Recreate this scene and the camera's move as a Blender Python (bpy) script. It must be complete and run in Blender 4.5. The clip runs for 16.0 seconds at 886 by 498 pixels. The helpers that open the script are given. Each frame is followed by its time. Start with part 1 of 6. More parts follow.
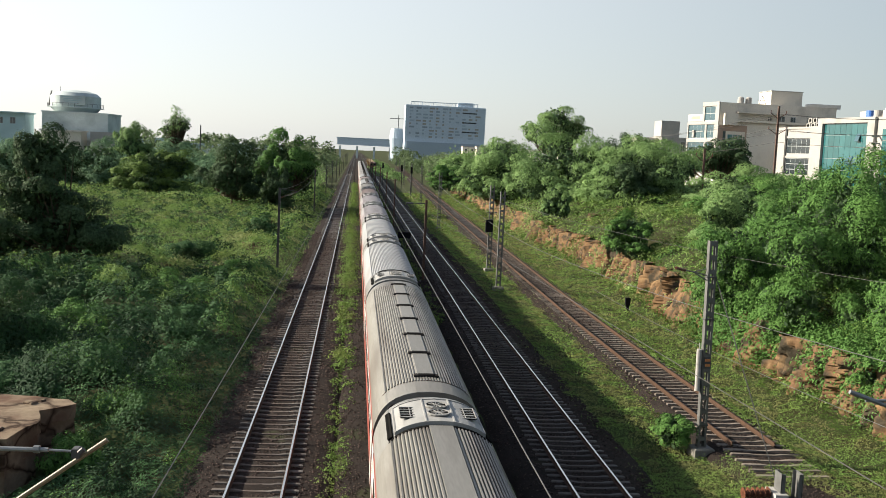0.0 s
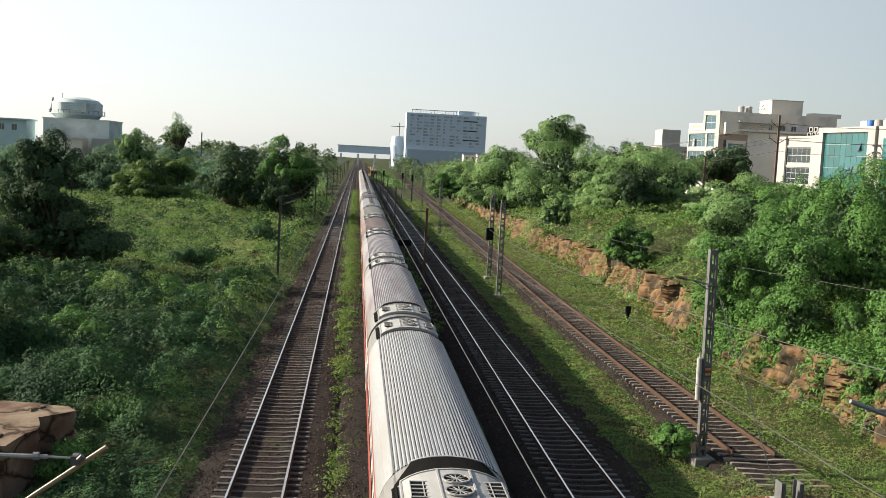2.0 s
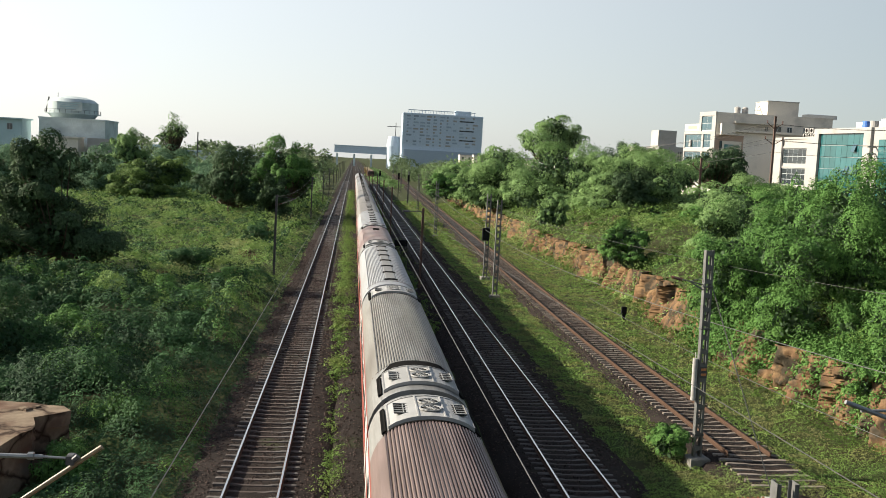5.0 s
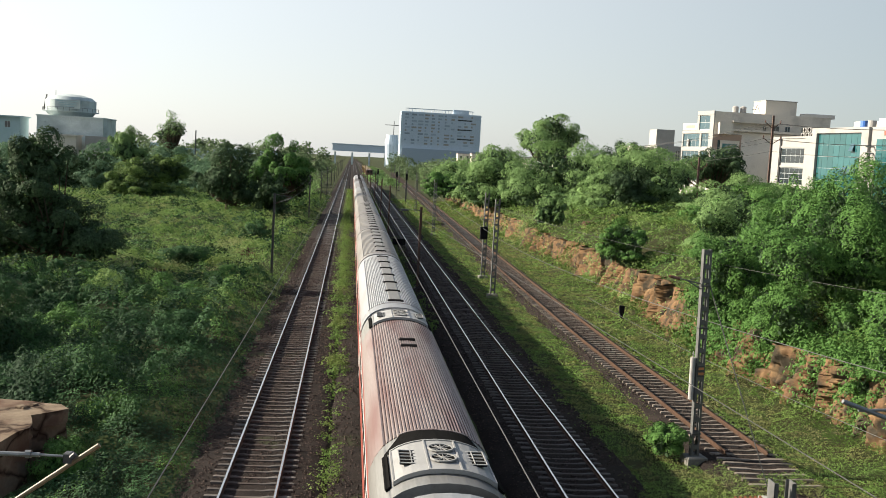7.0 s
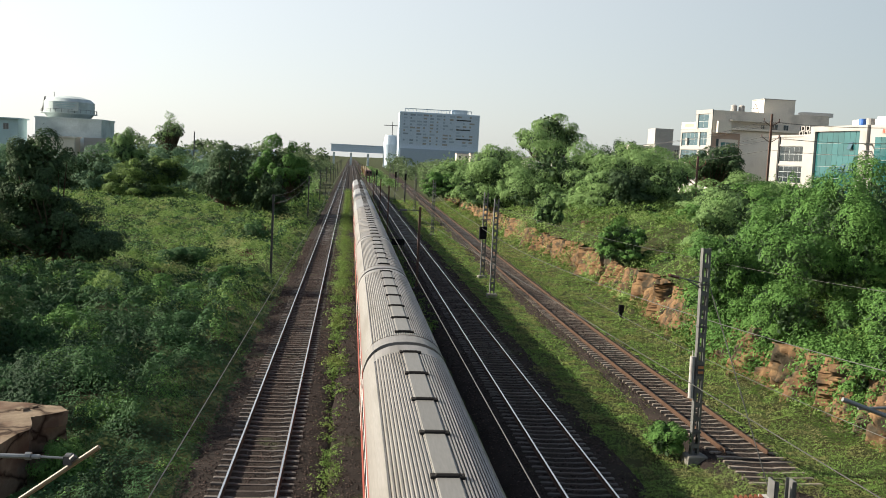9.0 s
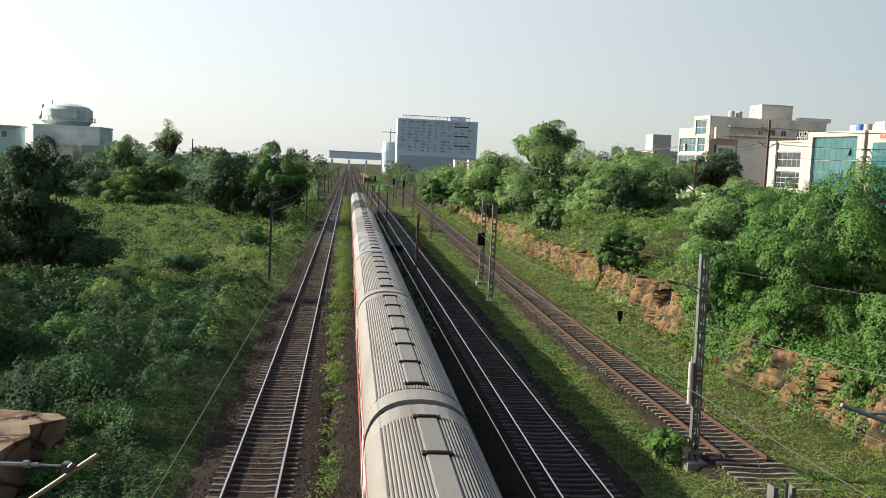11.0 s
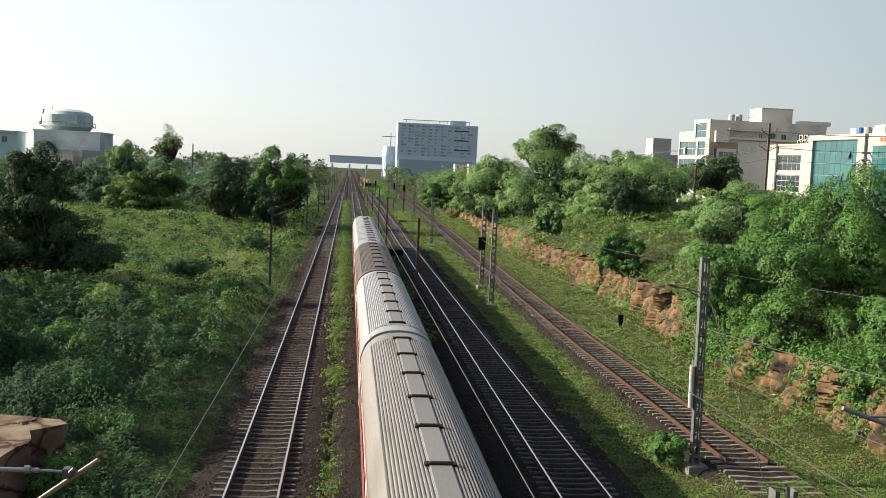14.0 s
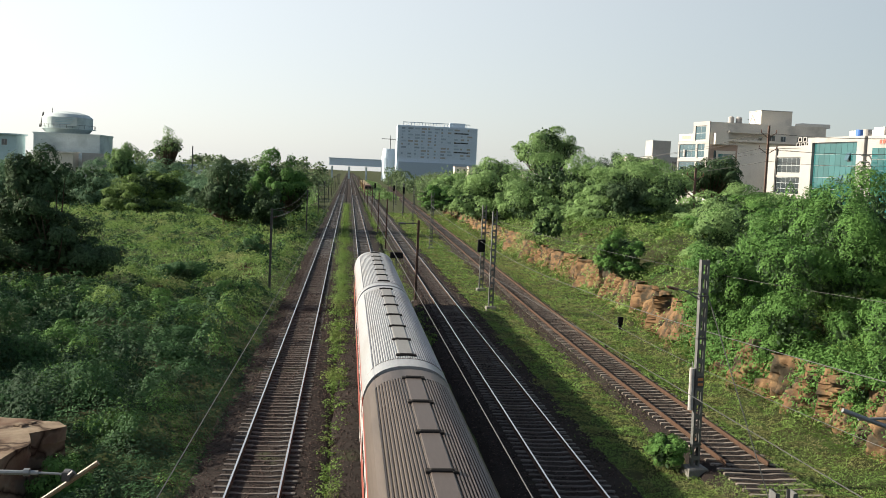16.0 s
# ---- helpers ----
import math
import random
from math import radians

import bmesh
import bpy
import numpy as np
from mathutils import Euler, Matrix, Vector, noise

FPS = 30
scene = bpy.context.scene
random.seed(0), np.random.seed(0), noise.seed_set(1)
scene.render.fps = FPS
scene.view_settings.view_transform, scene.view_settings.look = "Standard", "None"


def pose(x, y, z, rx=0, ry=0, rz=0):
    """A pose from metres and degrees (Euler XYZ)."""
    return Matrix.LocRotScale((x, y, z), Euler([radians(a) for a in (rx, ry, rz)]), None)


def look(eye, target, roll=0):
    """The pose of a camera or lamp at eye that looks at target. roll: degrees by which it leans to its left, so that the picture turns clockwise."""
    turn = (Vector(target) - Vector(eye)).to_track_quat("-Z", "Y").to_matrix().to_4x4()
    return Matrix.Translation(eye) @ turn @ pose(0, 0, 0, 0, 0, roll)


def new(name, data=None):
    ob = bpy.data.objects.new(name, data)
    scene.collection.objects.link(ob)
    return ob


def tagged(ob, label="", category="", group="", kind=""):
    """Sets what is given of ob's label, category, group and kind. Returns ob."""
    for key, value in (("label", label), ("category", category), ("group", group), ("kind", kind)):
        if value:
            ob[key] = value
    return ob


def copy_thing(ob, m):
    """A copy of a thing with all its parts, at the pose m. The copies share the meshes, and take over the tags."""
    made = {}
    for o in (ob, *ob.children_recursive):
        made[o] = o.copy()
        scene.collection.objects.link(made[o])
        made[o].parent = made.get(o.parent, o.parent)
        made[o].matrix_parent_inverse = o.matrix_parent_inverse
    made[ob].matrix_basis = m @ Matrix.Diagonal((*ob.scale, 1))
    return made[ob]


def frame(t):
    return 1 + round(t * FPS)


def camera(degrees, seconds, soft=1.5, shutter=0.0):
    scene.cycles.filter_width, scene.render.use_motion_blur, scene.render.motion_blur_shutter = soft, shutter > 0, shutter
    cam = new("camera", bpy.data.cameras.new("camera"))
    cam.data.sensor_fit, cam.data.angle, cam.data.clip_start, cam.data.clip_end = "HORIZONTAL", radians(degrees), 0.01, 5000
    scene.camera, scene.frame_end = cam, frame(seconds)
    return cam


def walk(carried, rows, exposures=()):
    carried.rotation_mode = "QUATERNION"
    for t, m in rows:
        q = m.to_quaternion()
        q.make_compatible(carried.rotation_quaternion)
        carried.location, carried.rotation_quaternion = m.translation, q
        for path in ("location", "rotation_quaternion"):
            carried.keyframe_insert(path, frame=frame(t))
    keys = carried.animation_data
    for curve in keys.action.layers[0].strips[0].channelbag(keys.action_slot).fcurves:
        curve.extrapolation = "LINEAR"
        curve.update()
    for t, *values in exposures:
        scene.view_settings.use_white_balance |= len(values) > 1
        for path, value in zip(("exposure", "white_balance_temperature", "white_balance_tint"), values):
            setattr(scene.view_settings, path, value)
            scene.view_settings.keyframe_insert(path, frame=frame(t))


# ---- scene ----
HFOV = 48.26
EYE = (0.0, 0.0, 10.85)          # railing of a road bridge, rail tops at z = 0
TURNS = [
    (0, 84.396, -2.774, -4.944),
    (0.5, 84.585, -2.757, -4.873),
    (1, 84.721, -2.871, -4.940),
    (1.5, 84.791, -2.958, -4.908),
    (2, 84.850, -2.967, -4.898),
    (2.5, 84.894, -2.961, -4.922),
    (3, 84.894, -2.959, -4.960),
    (3.5, 84.856, -2.909, -4.987),
    (4, 84.896, -2.958, -5.001),
    (6.5, 84.813, -3.200, -5.219),
    (7, 84.806, -3.197, -5.223),
    (7.5, 84.892, -3.144, -5.245),
    (8, 84.874, -3.047, -5.254),
    (8.5, 84.865, -3.075, -5.273),
    (9, 84.812, -2.931, -5.297),
    (11.5, 85.255, -2.779, -5.403),
    (12, 85.273, -2.824, -5.415),
    (12.5, 85.331, -2.740, -5.404),
    (13, 85.357, -2.666, -5.396),
    (13.5, 85.397, -2.633, -5.389),
    (14, 85.435, -2.633, -5.385),
    (14.5, 85.433, -2.611, -5.383),
    (15, 85.406, -2.559, -5.356),
    (15.5, 85.530, -2.583, -5.382),
    (16, 85.575, -2.603, -5.406),
]
cam = camera(HFOV, 16.0, soft=0.6)
walk(cam, [(t, pose(*EYE, rx, ry, rz)) for t, rx, ry, rz in TURNS])
# ---- light ----
SUN_AZ = math.atan2(-0.965, 0.26)      # from +y towards +x
SUN_EL = radians(24)
world = bpy.data.worlds.new("sky")
scene.world = world
world.use_nodes = True
nt = world.node_tree
sky = nt.nodes.new("ShaderNodeTexSky")
sky.sky_type = "NISHITA"
sky.sun_disc = False
sky.sun_elevation, sky.sun_rotation = SUN_EL, SUN_AZ
sky.air_density, sky.dust_density, sky.ozone_density, sky.altitude = 1.0, 1.8, 1.0, 550
veil = nt.nodes.new("ShaderNodeMix")          # white veil of a hazy morning, brighter round the sun
veil.data_type = "RGBA"
nt.links.new(sky.outputs[0], veil.inputs[6])
ray = nt.nodes.new("ShaderNodeTexCoord")
toward = nt.nodes.new("ShaderNodeVectorMath")
toward.operation = "DOT_PRODUCT"
toward.inputs[1].default_value = (math.sin(SUN_AZ) * math.cos(SUN_EL), math.cos(SUN_AZ) * math.cos(SUN_EL), math.sin(SUN_EL))
nt.links.new(ray.outputs["Generated"], toward.inputs[0])
aureole = nt.nodes.new("ShaderNodeMapRange")
aureole.inputs[1].default_value, aureole.inputs[2].default_value = -0.6, 0.8
nt.links.new(toward.outputs["Value"], aureole.inputs[0])
haze = nt.nodes.new("ShaderNodeMix")
haze.data_type = "RGBA"
haze.inputs[6].default_value = (1.13, 1.46, 1.56, 1.0)
haze.inputs[7].default_value = (7.2, 7.3, 7.3, 1.0)
nt.links.new(aureole.outputs[0], haze.inputs[0])
nt.links.new(haze.outputs[2], veil.inputs[7])
up_part = nt.nodes.new("ShaderNodeSeparateXYZ")
nt.links.new(ray.outputs["Generated"], up_part.inputs[0])
thick = nt.nodes.new("ShaderNodeMapRange")      # the veil thins towards the zenith
for slot, val in ((1, 0.28), (2, 0.75), (3, 0.72), (4, 0.1)):
    thick.inputs[slot].default_value = val
nt.links.new(up_part.outputs["Z"], thick.inputs[0])
nt.links.new(thick.outputs[0], veil.inputs[0])
nt.nodes["Background"].inputs["Strength"].default_value = 0.072
nt.links.new(veil.outputs[2], nt.nodes["Background"].inputs["Color"])
sun = new("sun", bpy.data.lights.new("sun", "SUN"))
sun.data.energy, sun.data.angle, sun.data.color = 5.0, radians(0.6), (1.0, 0.91, 0.76)
sun_dir = Vector((math.sin(SUN_AZ) * math.cos(SUN_EL), math.cos(SUN_AZ) * math.cos(SUN_EL), math.sin(SUN_EL)))
sun.matrix_world = look(sun_dir * 100, (0, 0, 0))
scene.view_settings.exposure = 1.3
# ---- materials ----
def mat(name, col, rough=0.7, metal=0.0, col2=None, scale=3.0, fine=40.0, bump=0.0, bump_scale=60.0, island=0.0,
        rand=0.0, stretch=(1, 1, 1), trans=0.0, spec=0.5, third=None, third_scale=0.4, third_at=(0.5, 0.65)):
    """Procedural material: two colours mixed by two scales of noise, grain, optional wear colour, relief and per piece variation."""
    if rough > 0.8 and spec == 0.5:
        spec = 0.08
    m = bpy.data.materials.new(name)
    m.use_nodes = True
    t = m.node_tree
    n, l = t.nodes, t.links
    p = n["Principled BSDF"]
    tc = n.new("ShaderNodeTexCoord")
    mp = n.new("ShaderNodeMapping")
    mp.inputs["Scale"].default_value = stretch
    l.new(tc.outputs["Object"], mp.inputs[0])

    def noise_tex(sc, detail=4.0):
        q = n.new("ShaderNodeTexNoise")
        q.inputs["Scale"].default_value, q.inputs["Detail"].default_value = sc, detail
        l.new(mp.outputs[0], q.inputs["Vector"])
        return q.outputs["Fac"]

    def ramp(fac, a, b):
        q = n.new("ShaderNodeMapRange")
        q.inputs[1].default_value, q.inputs[2].default_value = a, b
        l.new(fac, q.inputs[0])
        return q.outputs[0]

    def mix(fac, a, b, kind="MIX"):
        q = n.new("ShaderNodeMix")
        q.data_type, q.blend_type = "RGBA", kind
        for slot, val in ((0, fac), (6, a), (7, b)):
            if isinstance(val, (float, int)):
                q.inputs[slot].default_value = val
            elif isinstance(val, tuple):
                q.inputs[slot].default_value = (*val, 1.0)
            else:
                l.new(val, q.inputs[slot])
        return q.outputs[2]

    col2 = col2 or tuple(c * 0.7 for c in col)
    c = mix(ramp(noise_tex(scale), 0.35, 0.65), col, col2)
    g = ramp(noise_tex(fine, 2.0), 0.2, 0.8)
    c = mix(0.35, c, mix(g, tuple(x * 0.6 for x in col), tuple(min(1.0, x * 1.3) for x in col)))
    if third:
        c = mix(ramp(noise_tex(third_scale, 6.0), *third_at), c, third)
    if island or rand:
        if island:
            src = n.new("ShaderNodeNewGeometry").outputs["Random Per Island"]
        else:
            src = n.new("ShaderNodeObjectInfo").outputs["Random"]
        amt = island or rand
        q = n.new("ShaderNodeMapRange")
        q.inputs[3].default_value, q.inputs[4].default_value = 1 - amt, 1 + amt
        l.new(src, q.inputs[0])
        hs = n.new("ShaderNodeHueSaturation")
        l.new(c, hs.inputs["Color"])
        l.new(q.outputs[0], hs.inputs["Value"])
        c = hs.outputs[0]
    l.new(c, p.inputs["Base Color"])
    p.inputs["Roughness"].default_value, p.inputs["Metallic"].default_value = rough, metal
    p.inputs["Specular IOR Level"].default_value = spec
    if bump:
        b = n.new("ShaderNodeBump")
        b.inputs["Strength"].default_value, b.inputs["Distance"].default_value = bump, 0.02
        l.new(noise_tex(bump_scale, 5.0), b.inputs["Height"])
        l.new(b.outputs[0], p.inputs["Normal"])
    if trans:
        tr = n.new("ShaderNodeBsdfTranslucent")
        l.new(c, tr.inputs["Color"])
        ms = n.new("ShaderNodeMixShader")
        ms.inputs[0].default_value = trans
        l.new(p.outputs[0], ms.inputs[1])
        l.new(tr.outputs[0], ms.inputs[2])
        l.new(ms.outputs[0], n["Material Output"].inputs["Surface"])
    return m


def foliage(name, a, b, dry=None, trans=0.22, island=0.4):
    return mat(name, a, 0.75, col2=b, scale=0.35, fine=2.5, island=island, trans=trans, spec=0.12, third=dry, third_scale=0.12,
               third_at=(0.52, 0.7))


M_soil = mat("soil", (0.034, 0.04, 0.014), 0.97, col2=(0.04, 0.032, 0.018), scale=0.5, fine=9, bump=0.6, bump_scale=6,
             third=(0.042, 0.058, 0.02), third_scale=0.6, third_at=(0.42, 0.62))
M_grass = foliage("grass", (0.15, 0.235, 0.055), (0.1, 0.175, 0.042), (0.19, 0.205, 0.07), island=0.28)
M_grass_worn = foliage("worn_grass", (0.19, 0.21, 0.068), (0.135, 0.15, 0.055), (0.19, 0.165, 0.09), island=0.28)
M_grass_dry = foliage("dry_grass", (0.22, 0.315, 0.1), (0.16, 0.245, 0.075), (0.255, 0.265, 0.115), island=0.22, trans=0.3)
M_weed = foliage("weeds", (0.055, 0.1, 0.018), (0.085, 0.14, 0.026))
M_leaf = foliage("leaves", (0.145, 0.235, 0.085), (0.185, 0.285, 0.1), trans=0.3, island=0.28)
# distance haze put into the leaf colour of trees behind the field
M_leaf_hazed = foliage("hazed_green_leaves", (0.095, 0.17, 0.095), (0.125, 0.2, 0.11), trans=0.28, island=0.28)
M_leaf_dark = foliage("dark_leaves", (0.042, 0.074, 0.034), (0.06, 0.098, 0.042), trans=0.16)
M_leaf_bright = foliage("bright_leaves", (0.085, 0.175, 0.04), (0.05, 0.115, 0.03), trans=0.12, island=0.28)
# deeper copy of the bright leaves, with the field's tree shade in its colour
M_lush_shaded = foliage("lush_shaded_leaves", (0.032, 0.08, 0.028), (0.052, 0.112, 0.037), trans=0.08, island=0.25)
M_lush_dark = foliage("deep_green_leaves", (0.016, 0.042, 0.017), (0.027, 0.06, 0.023), trans=0.06, island=0.25)
M_leaf_yellow = foliage("yellow_leaves", (0.11, 0.17, 0.04), (0.07, 0.12, 0.035))
# paler leaves for the skyline woods, their haze is in this colour
M_far_hazed = foliage("hazed_far_leaves", (0.1, 0.145, 0.07), (0.125, 0.165, 0.085), trans=0.3)
M_bark = mat("bark", (0.09, 0.07, 0.05), 0.9, scale=4, stretch=(1, 1, 0.2), bump=0.8, bump_scale=20)
M_ballast = mat("ballast", (0.027, 0.021, 0.018), 0.97, col2=(0.014, 0.0115, 0.01), scale=1.2, fine=14, bump=1.0, bump_scale=22,
                third=(0.05, 0.06, 0.025), third_scale=0.25, third_at=(0.6, 0.75))
M_stone = mat("ballast_stone", (0.055, 0.041, 0.035), 0.95, col2=(0.03, 0.023, 0.021), scale=2.0, fine=20, island=0.7)
M_sleeper = mat("sleeper_concrete", (0.125, 0.117, 0.109), 0.85, col2=(0.07, 0.064, 0.06), scale=1.5, fine=30, bump=0.3,
                third=(0.085, 0.065, 0.055), third_scale=0.8, third_at=(0.45, 0.65), rand=0.25)
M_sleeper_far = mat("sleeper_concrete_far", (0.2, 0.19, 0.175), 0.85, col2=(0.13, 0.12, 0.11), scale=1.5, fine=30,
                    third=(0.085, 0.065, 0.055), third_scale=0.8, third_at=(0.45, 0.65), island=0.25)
M_sleeper_rust = mat("rusty_sleeper", (0.19, 0.165, 0.14), 0.9, col2=(0.12, 0.095, 0.075), scale=1.5, fine=30, rand=0.25)
M_railtop = mat("polished_rail", (0.62, 0.61, 0.6), 0.22, 1.0, col2=(0.5, 0.49, 0.48), scale=2, stretch=(1, 0.1, 1))
M_railside = mat("rail_rust", (0.075, 0.045, 0.032), 0.85, col2=(0.05, 0.035, 0.03), scale=4)
M_railrust = mat("rusty_rail", (0.075, 0.045, 0.03), 0.95, col2=(0.045, 0.029, 0.022), scale=3)
M_rock = mat("laterite_rock", (0.185, 0.118, 0.062), 0.97, col2=(0.11, 0.06, 0.036), scale=1.6, fine=14, bump=1.0, bump_scale=14,
             third=(0.05, 0.042, 0.03), third_scale=1.1, third_at=(0.44, 0.6), spec=0.05)


def add_cracks(m, scale, stretch, dark):
    """Dark fissures between blocks of a rock material."""
    n, l = m.node_tree.nodes, m.node_tree.links
    p = n["Principled BSDF"]
    src = p.inputs["Base Color"].links[0].from_socket
    tc, mp, vo, mr, mx, ns = (n.new("ShaderNode" + k) for k in ("TexCoord", "Mapping", "TexVoronoi", "MapRange", "Mix", "TexNoise"))
    vo.feature = "DISTANCE_TO_EDGE"
    vo.inputs["Scale"].default_value = scale
    mp.inputs["Scale"].default_value = stretch
    ns.inputs["Scale"].default_value = 1.5
    add = n.new("ShaderNodeVectorMath")
    l.new(tc.outputs["Object"], mp.inputs[0])
    l.new(tc.outputs["Object"], ns.inputs["Vector"])
    l.new(mp.outputs[0], add.inputs[0])
    l.new(ns.outputs["Color"], add.inputs[1])
    l.new(add.outputs[0], vo.inputs["Vector"])
    mr.inputs[1].default_value, mr.inputs[2].default_value = 0.0, 0.09
    l.new(vo.outputs["Distance"], mr.inputs[0])
    mx.data_type = "RGBA"
    mx.inputs[6].default_value = (*dark, 1)
    l.new(mr.outputs[0], mx.inputs[0])
    l.new(src, mx.inputs[7])
    l.new(mx.outputs[2], p.inputs["Base Color"])


M_steel = mat("weathered_steel", (0.13, 0.13, 0.125), 0.55, 0.3, col2=(0.08, 0.08, 0.078), scale=3, fine=30)
M_steel_dark = mat("dark_steel", (0.07, 0.07, 0.07), 0.6, 0.3, scale=3)
M_steel_rust = mat("rusted_steel", (0.13, 0.07, 0.05), 0.8, 0.2, col2=(0.08, 0.05, 0.04), scale=3)
M_wire = mat("wire", (0.09, 0.09, 0.085), 0.5, 0.6)
M_wire_dark = mat("dark_wire", (0.05, 0.05, 0.045), 0.6, 0.3)
M_concrete = mat("concrete", (0.2, 0.19, 0.17), 0.9, col2=(0.13, 0.125, 0.11), scale=1.0, fine=20, bump=0.4)
M_black = mat("black_rubber", (0.012, 0.012, 0.013), 0.9)
M_insul = mat("brown_ceramic", (0.12, 0.05, 0.03), 0.25)
# ---- mesh tools ----
class MB:
    """Gathers vertices and faces for one mesh."""

    def __init__(self):
        self.v, self.f, self.mi = [], [], []

    def add(self, vs, fs, mi=0):
        o = len(self.v)
        self.v += [tuple(p) for p in vs]
        self.f += [tuple(i + o for i in q) for q in fs]
        self.mi += [mi] * len(fs)
        return self

    def box(self, x0, y0, z0, x1, y1, z1, mi=0, bevel=0.0):
        b = min(bevel, (x1 - x0) / 3, (y1 - y0) / 3, (z1 - z0) / 2)
        if b <= 0:
            vs = [(x0, y0, z0), (x1, y0, z0), (x1, y1, z0), (x0, y1, z0), (x0, y0, z1), (x1, y0, z1), (x1, y1, z1), (x0, y1, z1)]
            fs = [(3, 2, 1, 0), (4, 5, 6, 7), (0, 1, 5, 4), (1, 2, 6, 5), (2, 3, 7, 6), (3, 0, 4, 7)]
            return self.add(vs, fs, mi)
        vs = [(x0, y0, z0), (x1, y0, z0), (x1, y1, z0), (x0, y1, z0), (x0, y0, z1 - b), (x1, y0, z1 - b), (x1, y1, z1 - b), (x0, y1, z1 - b),
              (x0 + b, y0 + b, z1), (x1 - b, y0 + b, z1), (x1 - b, y1 - b, z1), (x0 + b, y1 - b, z1)]
        fs = [(3, 2, 1, 0), (0, 1, 5, 4), (1, 2, 6, 5), (2, 3, 7, 6), (3, 0, 4, 7), (4, 5, 9, 8), (5, 6, 10, 9), (6, 7, 11, 10), (7, 4, 8, 11), (8, 9, 10, 11)]
        return self.add(vs, fs, mi)

    def tube(self, a, b, r0, r1=None, n=8, mi=0, cap=True):
        a, b = Vector(a), Vector(b)
        r1 = r0 if r1 is None else r1
        d = (b - a).normalized()
        u = d.orthogonal().normalized()
        w = d.cross(u)
        vs = []
        for p, r in ((a, r0), (b, r1)):
            for i in range(n):
                q = 2 * math.pi * i / n
                vs.append(p + (u * math.cos(q) + w * math.sin(q)) * r)
        fs = [(i, (i + 1) % n, n + (i + 1) % n, n + i) for i in range(n)]
        if cap:
            fs += [tuple(range(n - 1, -1, -1)), tuple(range(n, 2 * n))]
        return self.add(vs, fs, mi)

    def extrude_y(self, prof, y0, y1, closed=True, mi=0, cap=True):
        """A profile of (x, z) pairs swept along y."""
        n = len(prof)
        vs = [(x, y0, z) for x, z in prof] + [(x, y1, z) for x, z in prof]
        fs = [(i, n + i, n + (i + 1) % n, (i + 1) % n) for i in range(n if closed else n - 1)]
        if closed and cap:
            fs += [tuple(range(n)), tuple(range(2 * n - 1, n - 1, -1))]
        return self.add(vs, fs, mi)

    def mesh(self, name, *mats, smooth=False):
        me = bpy.data.meshes.new(name)
        me.from_pydata(self.v, [], self.f)
        for m in mats:
            me.materials.append(m)
        if len(mats) > 1:
            me.polygons.foreach_set("material_index", self.mi)
        if smooth:
            me.polygons.foreach_set("use_smooth", [True] * len(self.f))
        me.update()
        return me


def part(name, mb, material, parent, label="", smooth=False, at=None):
    """Links gathered geometry (or a finished mesh) as one mesh object under a thing or a part."""
    me = mb if isinstance(mb, bpy.types.Mesh) else mb.mesh(name, *(material if isinstance(material, tuple) else (material,)), smooth=smooth)
    ob = new(name, me)
    ob.parent = parent
    if at is not None:
        ob.matrix_basis = at if isinstance(at, Matrix) else Matrix.Translation(at)
    if label:
        ob["label"] = label
    return ob


def thing(name, label, category, at=(0, 0, 0), group="", kind=""):
    ob = tagged(new(name), label, category, group, kind)
    ob.matrix_basis = at if isinstance(at, Matrix) else Matrix.Translation(at)
    return ob


def raw_mesh(name, verts, quads, material, smooth=False):
    """A mesh from numpy arrays: verts (n, 3), faces (m, 3) or (m, 4)."""
    sides = quads.shape[1]
    me = bpy.data.meshes.new(name)
    me.vertices.add(len(verts))
    me.vertices.foreach_set("co", np.asarray(verts, np.float32).ravel())
    me.loops.add(quads.size)
    me.loops.foreach_set("vertex_index", quads.astype(np.int32).ravel())
    me.polygons.add(len(quads))
    me.polygons.foreach_set("loop_start", np.arange(0, quads.size, sides, dtype=np.int32))
    me.polygons.foreach_set("loop_total", np.full(len(quads), sides, np.int32))
    if smooth:
        me.polygons.foreach_set("use_smooth", np.ones(len(quads), bool))
    me.materials.append(material)
    me.update()
    me.validate()
    return me


